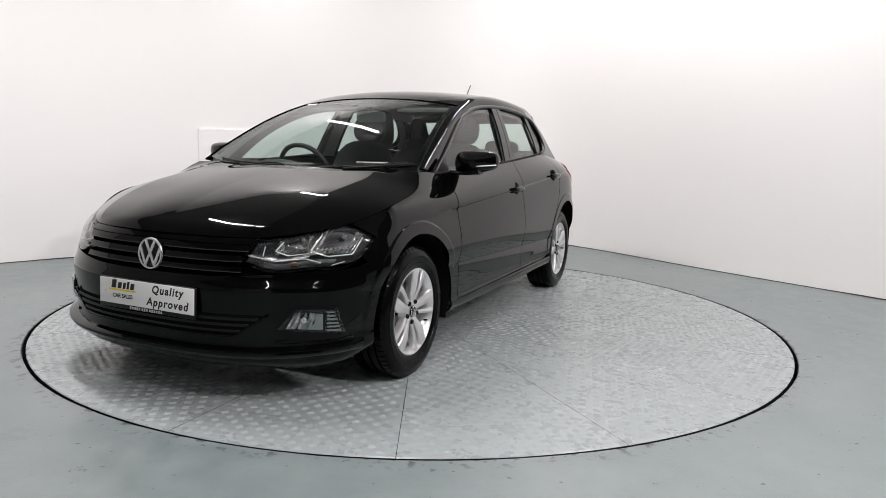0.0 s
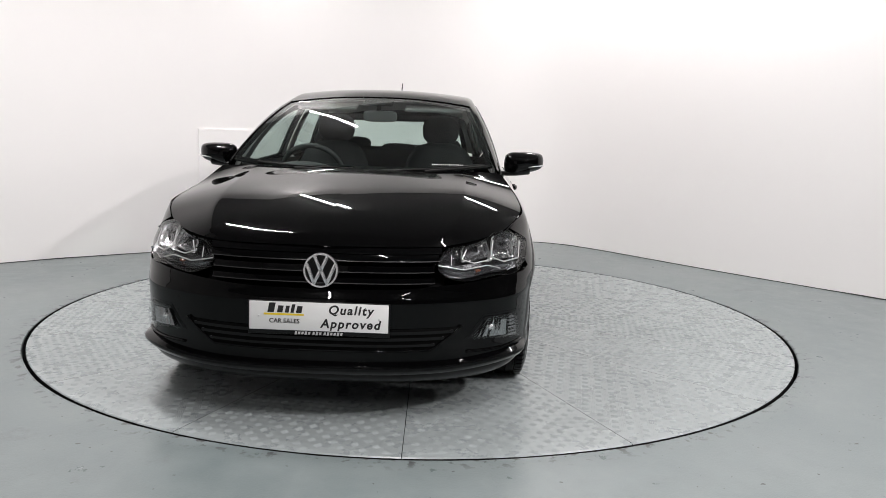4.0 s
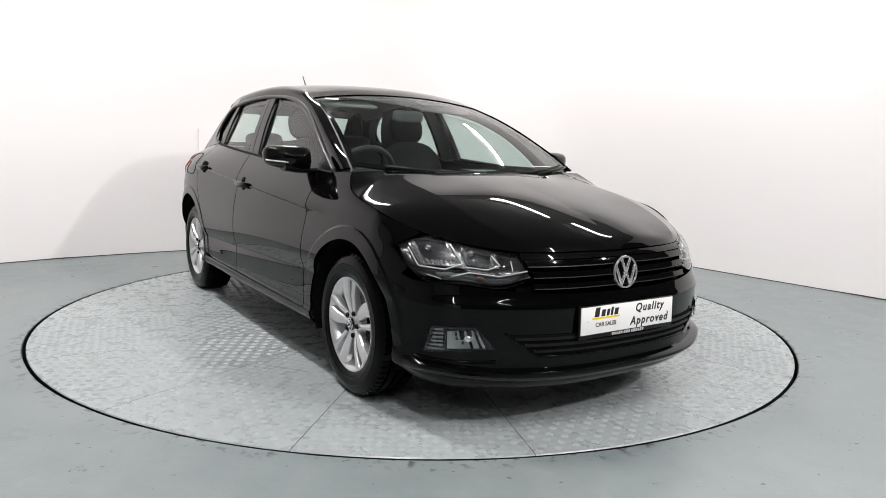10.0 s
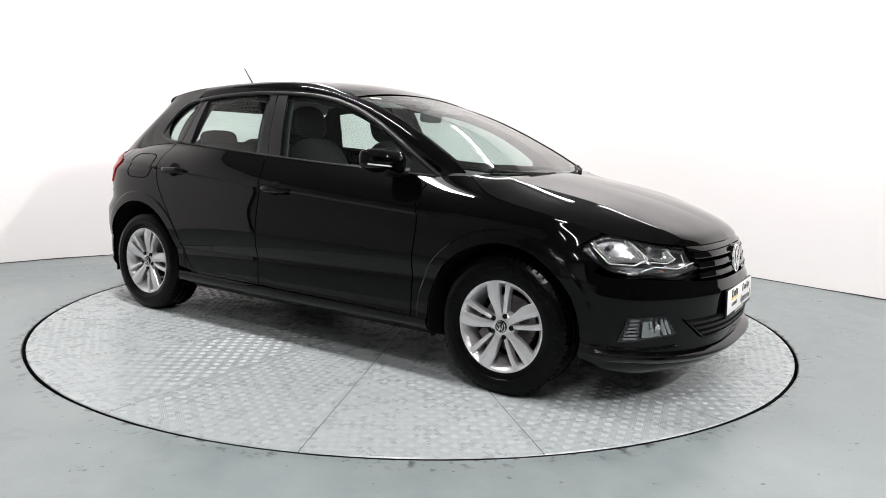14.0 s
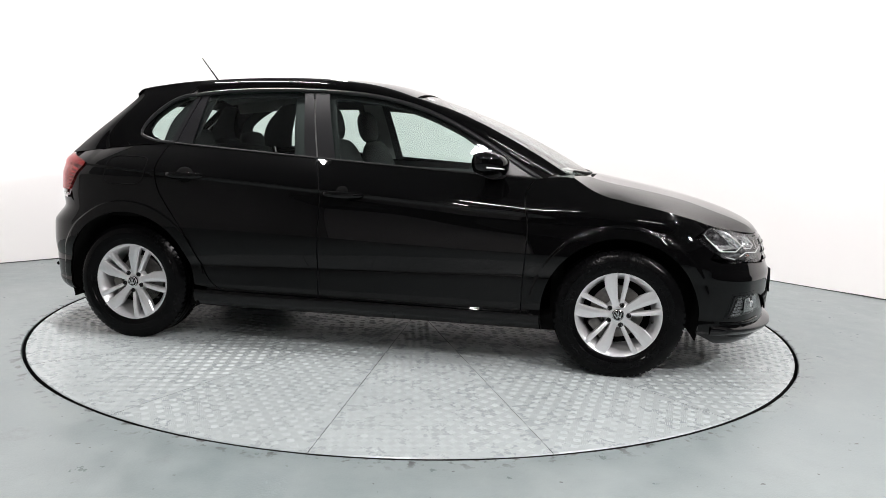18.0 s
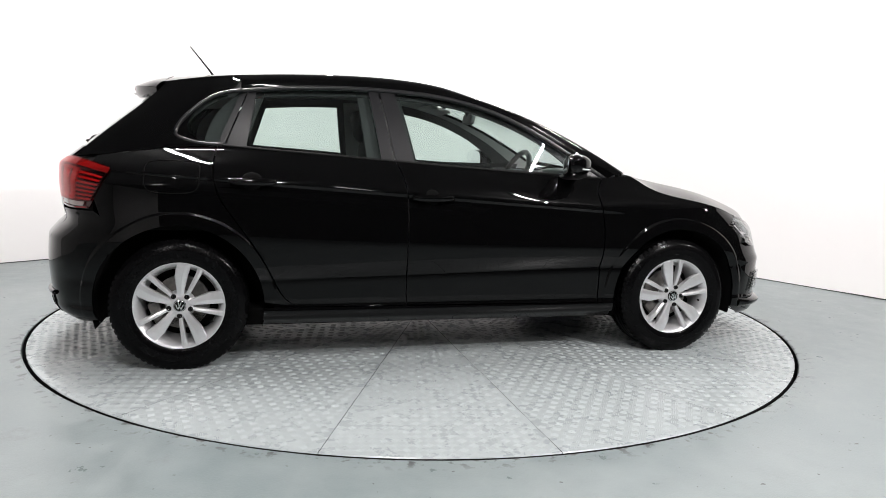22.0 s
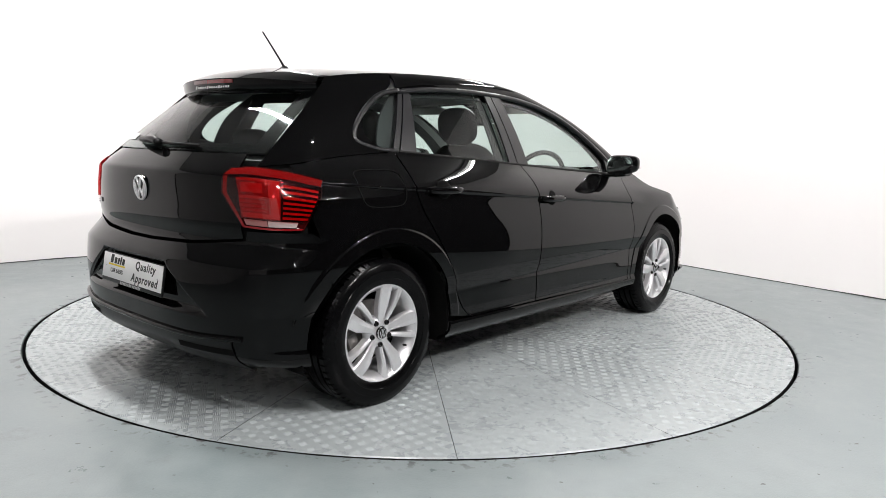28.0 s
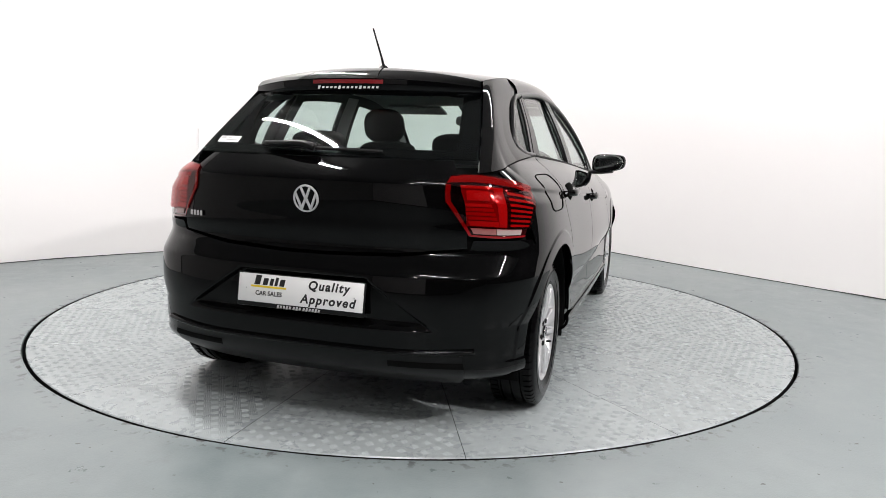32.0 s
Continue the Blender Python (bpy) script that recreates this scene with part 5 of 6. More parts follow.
aerial = child("aerial", None, car, m=pose(-1.171, 0.004, 1.412))
lathe("base", [(0.0001, 0.022), (0.012, 0.021), (0.022, 0.010), (0.030, 0.0), (0.030, -0.02)], PLASTIC, aerial, axis="z", seg=24)
tube("rod", [(0, 0, 0.015), (-0.03, 0, 0.055), (-0.119, 0.003, 0.165)], [0.0065, 0.0048, 0.0035], PLASTIC, aerial, sides=10)


def on_rear_glass(v, wd, d):
    p = rear_glass(np.array([v, v + 0.01, v]), np.array([wd, wd, wd + 0.01]))
    n = np.cross(p[1] - p[0], p[2] - p[0])
    n /= np.linalg.norm(n)
    return p[0] + n * (d if n[0] < 0 else -d)


wiper = child("rear_wiper", None, car)
pw = [on_rear_glass(v, wd, d) for v, wd, d in ((0.055, 0.03, 0.022), (0.07, 0.10, 0.030), (0.085, 0.25, 0.026), (0.10, 0.42, 0.020))]
tube("arm", pcurve(pw, 16), list(np.linspace(0.020, 0.011, 16)), PLASTIC, wiper, flat=0.8)
tube("blade", [on_rear_glass(v, wd, 0.010) for v, wd in ((0.06, -0.42), (0.075, 0.0), (0.10, 0.45))], 0.0065, SEAL, wiper)

# diffuser
Sd = np.concatenate([np.linspace(4.62, S_END, 40)])
zlow = np.linspace(0.185, 0.335, 10)
SS, ZZ = np.meshgrid(Sd, zlow, indexing="ij")
dg = body(SS, ZZ) + np.array([-0.006, 0, 0])
full = np.concatenate([dg, dg[-2::-1] * [1, -1, 1]], 0)
sheet("diffuser", full, PLASTIC, car, (-1, 0, 0), flange=0.01, label="satin black lower bumper insert")
def tail_line(s, z, out):
    p = body(s, z)
    e = 1e-3
    dx, dy = BX(s + e) - BX(s - e), BY(s + e) - BY(s - e)
    n = np.hypot(dx, dy)
    return p + np.stack([-np.abs(dy) / n, np.abs(dx) / n, 0 * s], -1) * out


st = np.linspace(4.58, S_END, 60)
q = tail_line(st, 0.350 - 0.012 * smooth(st, 4.5, 4.9), 0.004)
tube("diffuser_trim", np.concatenate([q, q[-2::-1] * [1, -1, 1]]), 0.012, GLOSS, car, "gloss black bar across the lower bumper", sides=12, flat=0.85)
# flat black sheets on the insert, painted for the shade inside two slots
for mir in (False, True):
    SS, ZZ = np.meshgrid(np.linspace(4.62, 4.90, 20), np.linspace(0.282, 0.306, 4), indexing="ij")
    sheet("exhaust_slot", tail_line(SS.ravel(), ZZ.ravel(), 0.004).reshape(20, 4, 3) + np.array([-0.004, 0, 0]), VOID, car, (-1, 0.3, 0), flange=0, mirror=mir)

mark = child("model_mark", None, car, m=Matrix.Translation(body(4.72, 0.785) + [-0.004, 0, 0]) @ pose(0, 0, 0, 0, 0, -90 - 17) @ pose(0, 0, 0, 88, 0, 0))
bars("mark_bar", [(0.020 * k - 0.03, 0.0, 0.014, 0.020, 0.0) for k in range(4)], CHROME, mark, "small chrome bars", z=0.003)
mark2 = child("spoiler_print", None, car, m=Matrix.Translation((-1.5595, -0.005, 1.3035)) @ pose(0, 0, 0, 0, 0, -90) @ pose(0, 0, 0, 88, 0, 0))
bars("print_bar", [(0.0185 * k - 0.130, 0.0, 0.010, 0.008 if k % 5 else 0.013, 0.25) for k in range(15)], LAMP_WHITE, mark2, "white unreadable print", z=0.0)

# front wipers
for wy in (0.36, -0.30):
    wp = child("front_wiper", None, car)
    pts = [windscreen(np.array(v), np.array(q)) + np.array([0.010, 0, 0.006]) for v, q in ((0.0, wy / 0.69 - 0.03), (0.008, wy / 0.69 + 0.22), (0.010, wy / 0.69 + 0.45))]
    tube("arm", pts, [0.009, 0.007, 0.005], SEAL, wp)
    pts = [windscreen(np.array(0.018 + 0.005 * k), np.array(wy / 0.69 - 0.35 + 0.25 * k)) + np.array([0.004, 0, 0.004]) for k in range(4)]
    tube("blade", pts, 0.005, SEAL, wp)
# cowl under the windscreen
xs = np.linspace(-1, 1, 31)
cw = np.stack([1.19 - 0.20 * np.abs(xs) ** 2.1, 0.70 * xs, 0.925 + 0 * xs], 1)
cw2 = np.stack([1.02 - 0.16 * np.abs(xs) ** 2.1, 0.69 * xs, 0.940 + 0 * xs], 1)
sheet("cowl", ruled(cw, cw2, 5), PLASTIC, car, (0, 0, 1), flange=0.01)

# ---- cabin ----
CLOTH = simple("dark_grey_cloth", (0.018, 0.018, 0.019), 0.9, var=0.12, scale=40.0)
DASH = simple("dashboard_plastic", (0.020, 0.020, 0.021), 0.55, var=0.12, scale=40.0)
LINER = simple("grey_headlining", (0.42, 0.42, 0.41), 0.95, var=0.05, scale=80.0)
MIRROR_GREY = simple("grey_mirror_shell", (0.14, 0.14, 0.14), 0.5)
LIGHT_TRIM = simple("pale_grey_trim", (0.36, 0.36, 0.35), 0.7)

# shell inside the panels, so that no light passes the shut lines
sg_, zg_ = np.meshgrid(np.linspace(float(sx(0.86)), float(sx(-0.85)), 40), np.linspace(0.22, 0.97, 16), indexing="ij")
ins = body(sg_, zg_)
ins[..., 1] -= 0.055
both("door_lining", ins, DASH, car, (0, 1, 0), flange=0)
sg_, zg_ = np.meshgrid(np.linspace(float(sx(-0.98)), S_END, 40), np.linspace(0.66, 1.00, 12), indexing="ij")
ins = body(sg_, zg_) * [0.965, 0.93, 1]
both("boot_lining", ins, VOID, car, (-1, 0.5, 0), flange=0)


def plain_box(name, c, s, mat, bevel=0.02, label="", rot=None, parent=None):
    bm = bmesh.new()
    box_bm(bm, c, s, bevel, rot)
    return part(name, bm, mat, parent or car, label, smooth_angle=50)


plain_box("underbody", (0.0, 0, 0.225), (2.9, 1.44, 0.09), VOID, 0.02)
plain_box("engine_block", (1.50, 0, 0.42), (0.72, 0.90, 0.44), VOID, 0.03)
plain_box("bulkhead", (0.98, 0, 0.60), (0.06, 1.36, 0.66), VOID, 0.01)
plain_box("boot_floor", (-1.40, 0, 0.50), (0.78, 1.06, 0.5), VOID, 0.02)
plain_box("parcel_shelf", (-1.36, 0, 0.985), (0.50, 1.14, 0.03), DASH, 0.008)
# headlining
xg = np.linspace(0.18, -1.34, 40)
vg = np.linspace(-1, 1, 21)
hz = RAIL_Z(xg)[:, None] + (ROOF_C(xg)[:, None] - RAIL_Z(xg)[:, None]) * (1 - np.abs(vg[None]) ** 2.2) - 0.035
sheet("headlining", np.stack([xg[:, None] + 0 * hz, 0.985 * RAIL_Y(xg)[:, None] * vg[None], hz], -1), LINER, car, (0, 0, -1), flange=0)
# inner faces of the pillars and rails
for mir in (False, True):
    xr2 = np.linspace(-1.30, 0.96, 60)
    rl = rail(xr2) - np.array([0, 0.022, 0.022])
    lo2 = housex(np.stack([xr2, np.where(xr2 < -1.0, 1.29 + 0.1 * (xr2 + 1.0), WIN_TOP(np.clip(xr2, -1.1, 0.885)))], 1), -0.036)
    sheet("rail_lining", ruled(lo2, rl, 4), LIGHT_TRIM, car, (0, -1, 0), flange=0, mirror=mir)
    bp = ruled(housex(pcurve([(-0.36, 0.98), (-0.40, 1.34)], 12), -0.045), housex(pcurve([(-0.20, 0.98), (-0.27, 1.34)], 12), -0.045), 4)
    sheet("pillar_lining", bp, LIGHT_TRIM, car, (0, -1, 0), flange=0, mirror=mir)
    # door frames as seen from inside
    def inner(lo_, hi_, name, mat_, d=-0.040, n=4):
        sheet(name, ruled(housex(pcurve(lo_, 24), d), housex(pcurve(hi_, 24), d), n), mat_, car, (0, -1, 0), flange=0.006, mirror=mir)
    inner([(xx, float(WIN_TOP(xx)) - 0.050) for xx in np.linspace(-0.98, 0.60, 16)], [(xx, float(WIN_TOP(xx)) + 0.004) for xx in np.linspace(-0.99, 0.64, 16)], "door_frame_lining", DASH)
    inner([(-0.985, 1.03), (-0.925, 1.20), (-0.885, 1.31)], [(-1.09, 1.04), (-1.01, 1.20), (-0.97, 1.32)], "door_frame_lining", DASH)
    inner([(-0.325, 0.99), (-0.385, 1.345)], [(-0.400, 0.99), (-0.445, 1.345)], "door_frame_lining", DASH)
    inner([(-0.205, 0.98), (-0.275, 1.345)], [(-0.145, 0.98), (-0.225, 1.335)], "door_frame_lining", DASH)
    inner([(0.30, 1.225), (0.46, 1.135), (0.60, 1.045), (0.70, 0.965)], [(0.33, 1.26), (0.50, 1.175), (0.64, 1.095), (0.80, 0.985)], "door_frame_lining", DASH)
    inner([(-1.175, 1.04), (-1.135, 1.17), (-1.05, 1.27), (-0.99, 1.32)], [(-1.085, 1.04), (-1.03, 1.17), (-1.0, 1.25), (-0.97, 1.32)], "rear_quarter_lining", DASH, -0.032)
    inner([(-1.32, 1.03), (-1.32, 1.13), (-1.23, 1.25), (-1.08, 1.325)], [(-1.255, 1.03), (-1.255, 1.12), (-1.175, 1.215), (-1.06, 1.285)], "rear_quarter_lining", DASH, -0.032)
    cp = ruled(housex(pcurve([(-1.33, 1.02), (-1.36, 1.15), (-1.30, 1.30)], 12), -0.05), np.array(pcurve([(-1.60, 0.56, 1.03), (-1.50, 0.53, 1.15), (-1.38, 0.47, 1.31)], 12)), 4)
    sheet("rear_pillar_lining", cp, DASH, car, (0, -1, 0), flange=0, mirror=mir)

# dashboard
dash = child("dashboard", None, car)
prof = [(1.08, 0.905), (0.95, 0.930), (0.80, 0.940), (0.66, 0.925), (0.60, 0.88), (0.58, 0.80), (0.66, 0.60), (0.75, 0.50)]
ys = np.linspace(-0.665, 0.665, 31)
gp = np.array([[(px - 0.10 * (abs(y) / 0.665) ** 2 * (1 if px > 0.8 else 0.3), y, pz + (0.035 * math.exp(-((y + 0.36) / 0.16) ** 2) if 0.58 < px < 0.82 else 0)) for px, pz in pcurve(prof, 24)] for y in ys])
sheet("top", gp, DASH, dash, (0, 0, 1), flange=0)
plain_box("centre_screen", (0.60, 0.0, 0.86), (0.02, 0.20, 0.12), GLOSS, 0.004, parent=dash)
# steering wheel, on the right
sw = child("steering_wheel", None, car, m=pose(0.475, -0.36, 0.895) @ pose(0, 0, 0, 0, -66, 0))
tube("rim", [(0.180 * math.cos(a), 0.180 * math.sin(a), 0) for a in [2 * math.pi * k / 40 for k in range(40)]], 0.0155, DASH, sw, closed=True)
bm = bmesh.new()
box_bm(bm, (0, 0, -0.01), (0.13, 0.15, 0.05), 0.02)
box_bm(bm, (0.0, 0.12, -0.008), (0.035, 0.10, 0.02), 0.006)
box_bm(bm, (0.0, -0.12, -0.008), (0.035, 0.10, 0.02), 0.006)
part("boss", bm, DASH, sw)


def padded(name, c, s, tilt, parent, squash=3.2, label="", mat=None):
    """A cushion: a rounded block leaning back by tilt degrees."""
    bm = bmesh.new()
    bmesh.ops.create_uvsphere(bm, u_segments=28, v_segments=18, radius=1.0)
    for v in bm.verts:
        x, y, z = v.co
        k = (abs(x) ** squash + abs(y) ** squash + abs(z) ** squash) ** (-1 / squash)
        v.co = (x * k * s[0] / 2, y * k * s[1] / 2, z * k * s[2] / 2)
    bmesh.ops.transform(bm, matrix=Matrix.Translation(c) @ Matrix.Rotation(radians(-tilt), 4, "Y"), verts=bm.verts)
    return part(name, bm, mat or CLOTH, parent, label, smooth_angle=80)


for sy in (0.36, -0.36):
    seat = child("front_seat", None, car)
    padded("cushion", (0.14, sy, 0.50), (0.52, 0.50, 0.16), 6, seat, 5)
    padded("backrest", (-0.19, sy, 0.805), (0.15, 0.48, 0.61), 16, seat, 3.0)
    hr = padded("headrest", (-0.312, sy, 1.186), (0.10, 0.250, 0.200), 12, seat, 2.7)
    for k in (-0.06, 0.06):
        tube("post", [(-0.295, sy + k, 1.08), (-0.31, sy + k, 1.16)], 0.007, HL_GREY, seat, sides=6)
bench = child("rear_bench", None, car)
padded("cushion", (-0.72, 0, 0.52), (0.50, 1.18, 0.16), 4, bench, 6)
padded("backrest", (-1.04, 0, 0.78), (0.14, 1.18, 0.56), 18, bench, 7)
for sy in (0.36, 0.0, -0.36):
    padded("headrest", (-1.12, sy, 1.075 if sy else 1.045), (0.09, 0.27, 0.12 if sy else 0.09), 12, bench, 3.4)
# inside mirror and sun visors
rv = child("inside_mirror", None, car)
padded("shell", (0.31, 0.01, 1.246), (0.035, 0.200, 0.066), -10, rv, 5, "grey plastic mirror back", MIRROR_GREY)
tube("stem", [(0.315, 0, 1.24), (0.30, 0, 1.28), (0.25, 0, 1.330)], 0.014, DASH, rv)
for sy in (0.33, -0.33):
    plain_box("sun_visor", (0.16, sy, 1.305), (0.14, 0.36, 0.018), LIGHT_TRIM, 0.006, rot=Matrix.Rotation(radians(14), 3, "Y"))
# print and paper behind the glass
wsm = child("windscreen_print", None, car, m=Matrix.Translation(windscreen(np.array(0.06), np.array(0.66)) + np.array([0.001, 0, 0.002])) @ pose(0, 0, 0, 0, 0, 90 + 14) @ pose(0, 0, 0, 28, 0, 0))
bars("print_bar", [(0.011 * k - 0.077, 0.0, 0.007, 0.007 if k % 4 else 0.011, 0.15) for k in range(15)], LAMP_WHITE, wsm, "white unreadable print", z=0.0)
st = Matrix.Translation(windscreen(np.array(0.945), np.array(-0.84)) + np.array([0.003, 0, 0.003])) @ pose(0, 0, 0, 0, 0, 90 - 12) @ pose(0, 0, 0, 32, 0, 0)
stk = child("sticker", None, car, m=st)
bars("paper", [(0, 0, 0.075, 0.016, 0)], PLATE_WHITE, stk, "small white windscreen sticker", z=0.0)
rs = Matrix.Translation(rear_glass(np.array(0.17), np.array(-0.80)) * np.array([1, -1, 1]) + np.array([-0.004, 0, 0.003])) @ pose(0, 0, 0, 0, 0, -90 - 14) @ pose(0, 0, 0, 46, 0, 0)
stk = child("sticker", None, car, m=rs)
bars("paper", [(0, 0, 0.120, 0.035, 0)], PLATE_WHITE, stk, "white dealer sticker", z=0.0)
bars("print_bar", [(-0.04, 0.008, 0.03, 0.010, 0.2), (0.015, -0.004, 0.06, 0.004, 0), (0.0, 0.006, 0.02, 0.004, 0)], GREY_PRINT, stk, "grey unreadable print", z=0.001)

# ---- wheels ----
def wheel_parts(w):
    tread = [(0.3055, 0.010), (0.3075, -0.012), (0.3075, -0.020), (0.3005, -0.022), (0.3005, -0.030), (0.308, -0.032), (0.3085, -0.060), (0.3015, -0.062), (0.3015, -0.070), (0.3085, -0.072), (0.3085, -0.100), (0.3015, -0.102), (0.3015, -0.110), (0.308, -0.112), (0.3075, -0.138)]
    lathe("tyre", [(0.196, 0.006), (0.203, 0.020), (0.212, 0.026), (0.232, 0.030), (0.234, 0.0325), (0.262, 0.0335), (0.264, 0.031), (0.284, 0.026), (0.296, 0.020)] + tread + [(0.296, -0.158), (0.27, -0.168), (0.232, -0.165), (0.2, -0.155)], RUBBER, w, "black tyre with block tread", seg=72)
    # shoulder blocks
    n = 64
    verts, faces = [], []
    for k in range(n):
        for row, (y0, y1, sk) in enumerate(((0.016, -0.016, 0.0), (-0.122, -0.154, 0.5))):
            a0, a1 = 2 * math.pi * (k + sk) / n, 2 * math.pi * (k + sk + 0.70) / n
            b = len(verts)
            for a in (a0, a1):
                for r, y in ((0.297, y0 + (0.004 if row == 0 else 0)), (0.3105, y0 - (0.006 if row == 0 else 0)), (0.3105, y1), (0.300, y1)):
                    verts.append((r * math.cos(a), y, r * math.sin(a)))
            faces += [(b, b + 1, b + 5, b + 4), (b + 1, b + 2, b + 6, b + 5), (b + 2, b + 3, b + 7, b + 6), (b, b + 3, b + 2, b + 1), (b + 4, b + 5, b + 6, b + 7)]
    me = mesh_of("shoulder_tread", verts, faces, RUBBER, flat=range(len(faces)))
    tagged(child("shoulder_tread", me, w), kind="stuff")
    lathe("rim", [(0.164, -0.150), (0.166, -0.060), (0.170, -0.030), (0.177, -0.008), (0.186, 0.008), (0.194, 0.017), (0.200, 0.0215), (0.205, 0.0215), (0.2075, 0.016), (0.206, 0.002)], ALLOY, w, "silver alloy rim", seg=80)
    # spokes: five pairs of a broad, kinked blade and a slim one beside it
    broad = ([(-0.014, 0.030), (-0.0185, 0.080), (-0.0275, 0.138), (-0.0235, 0.172), (-0.0185, 0.199)], [(0.017, 0.032), (0.0195, 0.075), (0.027, 0.118), (0.036, 0.160), (0.045, 0.194)])
    slim = ([(0.015, 0.036), (0.030, 0.072), (0.048, 0.115), (0.0635, 0.150), (0.074, 0.183)], [(0.030, 0.034), (0.0505, 0.068), (0.070, 0.108), (0.086, 0.140), (0.101, 0.170)])
    face_y = (0.004, 0.011, 0.020, 0.0215, 0.0205)
    for k in range(5):
        rot = Matrix.Rotation(radians(72 * k), 3, "Y")
        for lefts, rights, label, ridge in ((*broad, "broad kinked silver blade", 0.62), (*slim, "slim silver blade", 0.5)):
            bm = bmesh.new()
            prev = None
            for (lx, lz), (rx, rz), y in zip(lefts, rights, face_y):
                ring = []
                for f, yy in ((0.0, -0.007), (0.07, -0.001), (ridge, 0.0022), (0.93, -0.001), (1.0, -0.007), (0.94, -0.034), (0.06, -0.034)):
                    ring.append(bm.verts.new(rot @ Vector((-(lx + (rx - lx) * f), y + yy, lz + (rz - lz) * f))))
                if prev:
                    for i in range(7):
                        bm.faces.new((prev[i], prev[(i + 1) % 7], ring[(i + 1) % 7], ring[i]))
                else:
                    bm.faces.new(ring)
                prev = ring
            bm.faces.new(prev[::-1])
            bmesh.ops.recalc_face_normals(bm, faces=bm.faces)
            part("spoke", bm, ALLOY, w, label, smooth_angle=12)
    lathe("hub", [(0.028, 0.008), (0.040, 0.008), (0.056, 0.002), (0.062, -0.006), (0.070, -0.03)], ALLOY, w, seg=40)
    lathe("centre_cap", [(0.0001, 0.019), (0.018, 0.019), (0.026, 0.017), (0.029, 0.012)], GLOSS, w, "dark centre cap", seg=32)
    lathe("cap_ring", [(0.022, 0.018), (0.0235, 0.020), (0.026, 0.019), (0.027, 0.016)], CHROME, w, seg=32)
    bm = bmesh.new()
    for (ax, ay), (bx, by) in (((-0.3, 0.75), (0, -0.1)), ((0, -0.1), (0.3, 0.75)), ((-0.75, 0.3), (-0.3, -0.75)), ((-0.3, -0.75), (0, 0.0)), ((0, 0), (0.3, -0.75)), ((0.3, -0.75), (0.75, 0.3))):
        a, b = Vector((ax * 0.022, 0.0195, ay * 0.022)), Vector((bx * 0.022, 0.0195, by * 0.022))
        d = b - a
        box_bm(bm, (a + b) / 2, (d.length + 0.003, 0.002, 0.004), 0, Matrix.Rotation(-math.atan2(d.z, d.x), 3, "Y"))
    part("cap_emblem", bm, CHROME, w)
    for k in range(5):
        a = radians(90 + 36 + 72 * k)
        m = pose(0.050 * math.cos(a), 0.002, 0.050 * math.sin(a))
        lathe("wheel_bolt", [(0.0001, 0.006), (0.006, 0.006), (0.007, 0.011), (0.0095, 0.012), (0.0105, 0.009), (0.0125, 0.004)], SEAL, w, seg=14, m=m)
    lathe("brake_disc", [(0.03, -0.075), (0.128, -0.075), (0.128, -0.095)], BRAKE, w, "dull grey brake disc", seg=40)
    lathe("wheel_back", [(0.01, -0.11), (0.166, -0.11)], VOID, w, seg=24)
    bm = bmesh.new()
    box_bm(bm, (0.115, -0.055, 0.0), (0.055, 0.05, 0.11), 0.012)
    part("brake_caliper", bm, BRAKE, w, "grey brake caliper", m=pose(0, 0, 0, 0, 25, 0))
    tube("valve", [(0.165 * math.cos(3.6), 0.0, 0.165 * math.sin(3.6)), (0.158 * math.cos(3.6), 0.02, 0.158 * math.sin(3.6))], 0.005, SEAL, w, sides=6)


BRAKE = simple("brake_metal", (0.20, 0.19, 0.18), 0.45, 0.7, var=0.3, scale=30.0)
first = child("wheel", None, car, m=pose(1.276, 0.806, 0.3065, 0, 0, 0))
wheel_parts(first)


def wheel_copy(x, y, yaw, roll):
    made = {}
    for o in (first, *first.children_recursive):
        made[o] = o.copy()
        scene.collection.objects.link(made[o])
        made[o].parent = made.get(o.parent, o.parent)
    made[first].matrix_basis = pose(x, y, 0.3065, 0, 0, yaw) @ pose(0, 0, 0, 0, roll, 0)


wheel_copy(-1.276, 0.795, 0, 20)
wheel_copy(1.276, -0.806, 180, 17)
wheel_copy(-1.276, -0.795, 180, -3)


# wheel arch liners
def liner(cx, r, y0, y1, mir):
    w = np.radians(np.linspace(-16, 196, 40))
    a = np.stack([cx + r * np.cos(w), np.full(40, y0), 0.304 + r * np.sin(w)], 1)
    skin = bodyx(np.stack([a[:, 0], np.maximum(a[:, 2], 0.24)], 1))[:, 1] - 0.014
    a[:, 1] = np.minimum(y0, skin)
    b = a.copy()
    b[:, 1] = y1
    e = np.stack([np.full(40, cx), np.full(40, y1), np.full(40, 0.304)], 1)
    sheet("arch_liner", np.concatenate([ruled(a, b, 3), e[:, None]], 1), VOID, car, (0, 1, 0), flange=0, mirror=mir, label="matt black wheel arch liner")


for mir in (False, True):
    liner(1.276, R_FA + 0.003, 0.838, 0.55, mir)
    liner(-1.276, R_RA + 0.003, 0.835, 0.55, mir)


def turn_at(t):
    s = (t - 16) / 16
    return math.degrees(TH[0] + TH[1] * (t - 16) + TH[2] * s ** 2 + TH[3] * s ** 3)


def motions():
    table_rows, car_rows = [], []
    for t in range(33):
        m = pose(0, 0, 0, 0, 0, turn_at(t))
        table_rows.append((float(t), m))
        car_rows.append((float(t), m @ pose(*CAR_AT, 0)))
    walk(turntable, table_rows)
    walk(car, car_rows)


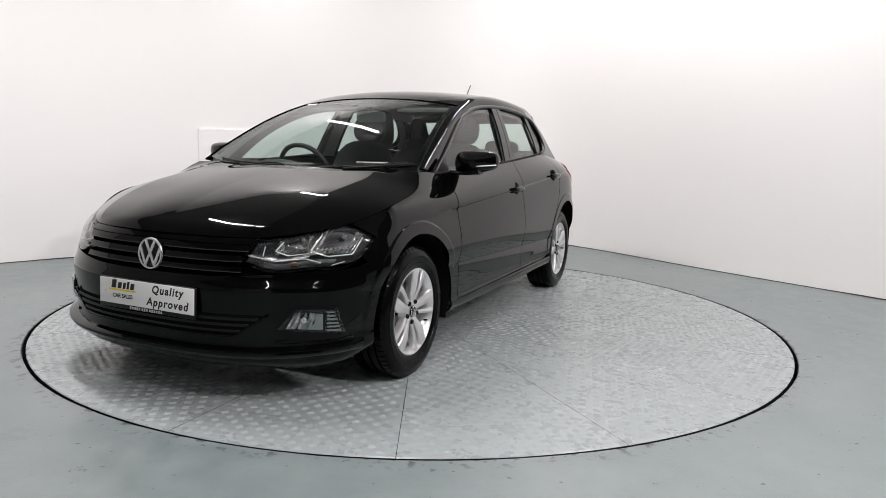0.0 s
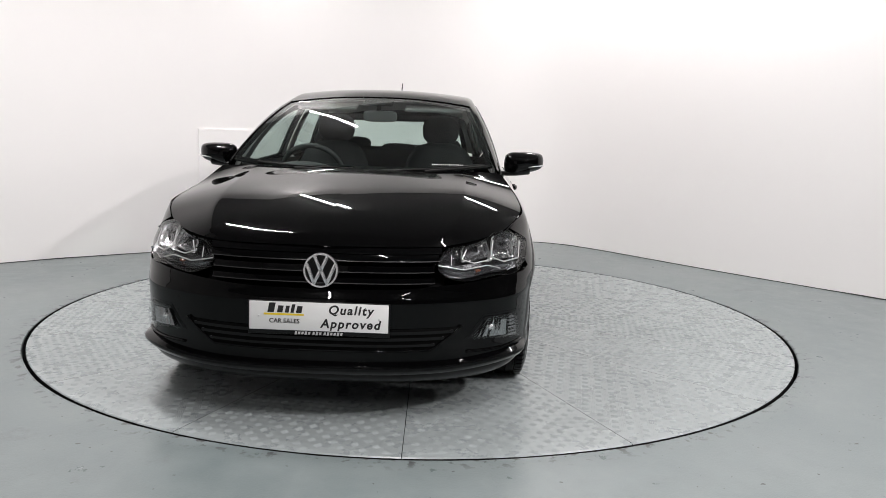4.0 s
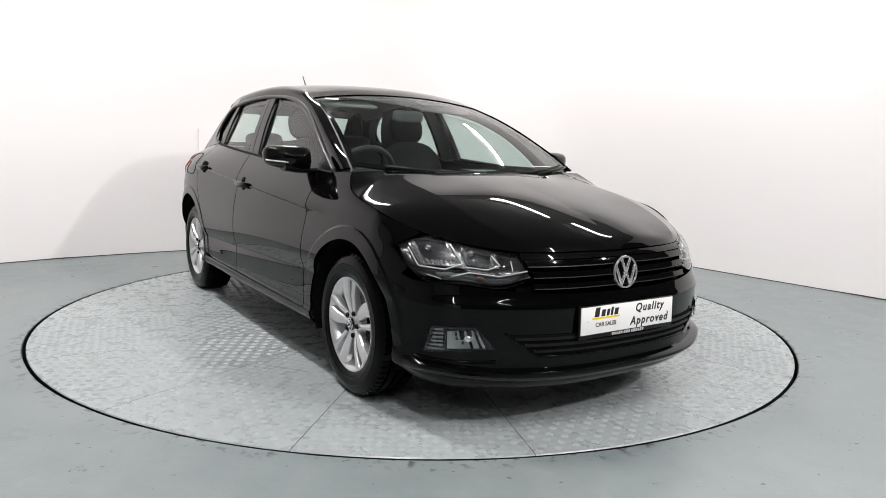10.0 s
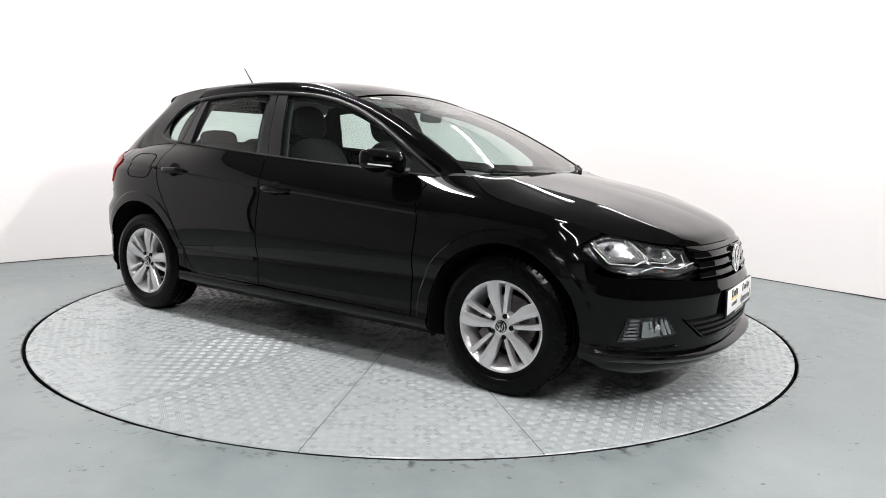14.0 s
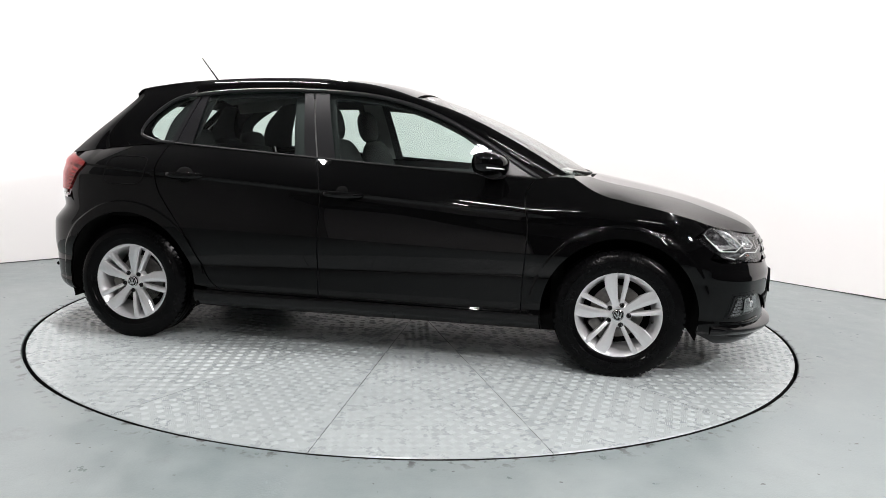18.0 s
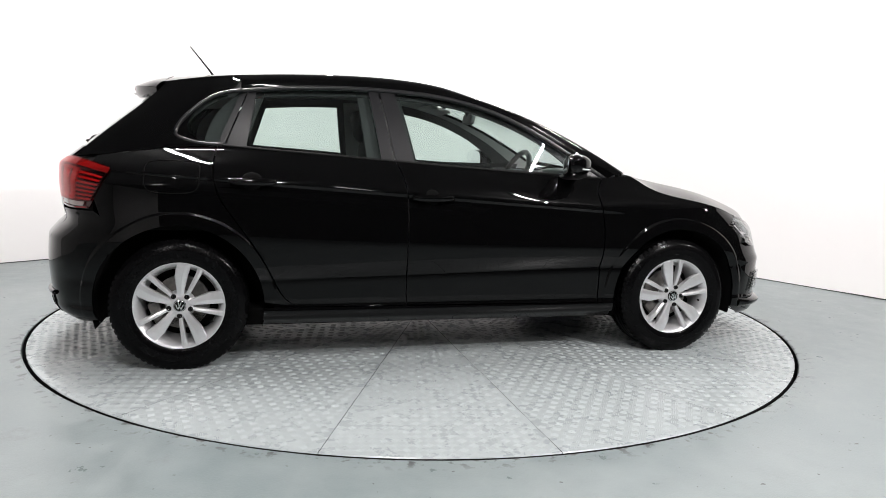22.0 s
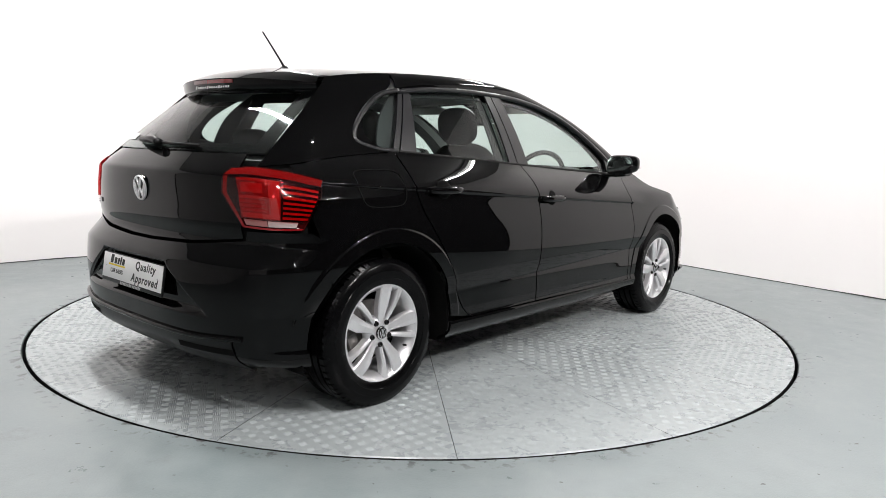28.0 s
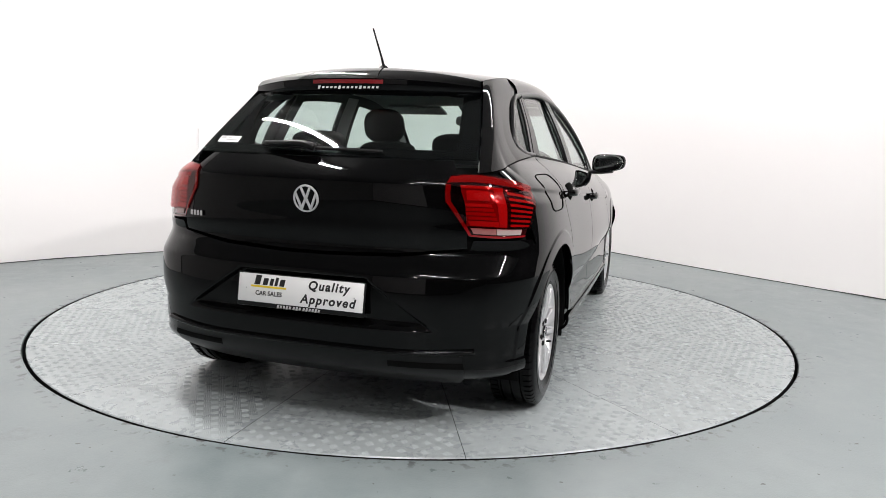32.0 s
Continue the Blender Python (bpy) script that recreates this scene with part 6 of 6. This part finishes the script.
TH = (-0.40715, 0.102077, 0.00557, -0.00751)
CAR_AT = (-0.0797, -0.2588)
motions()
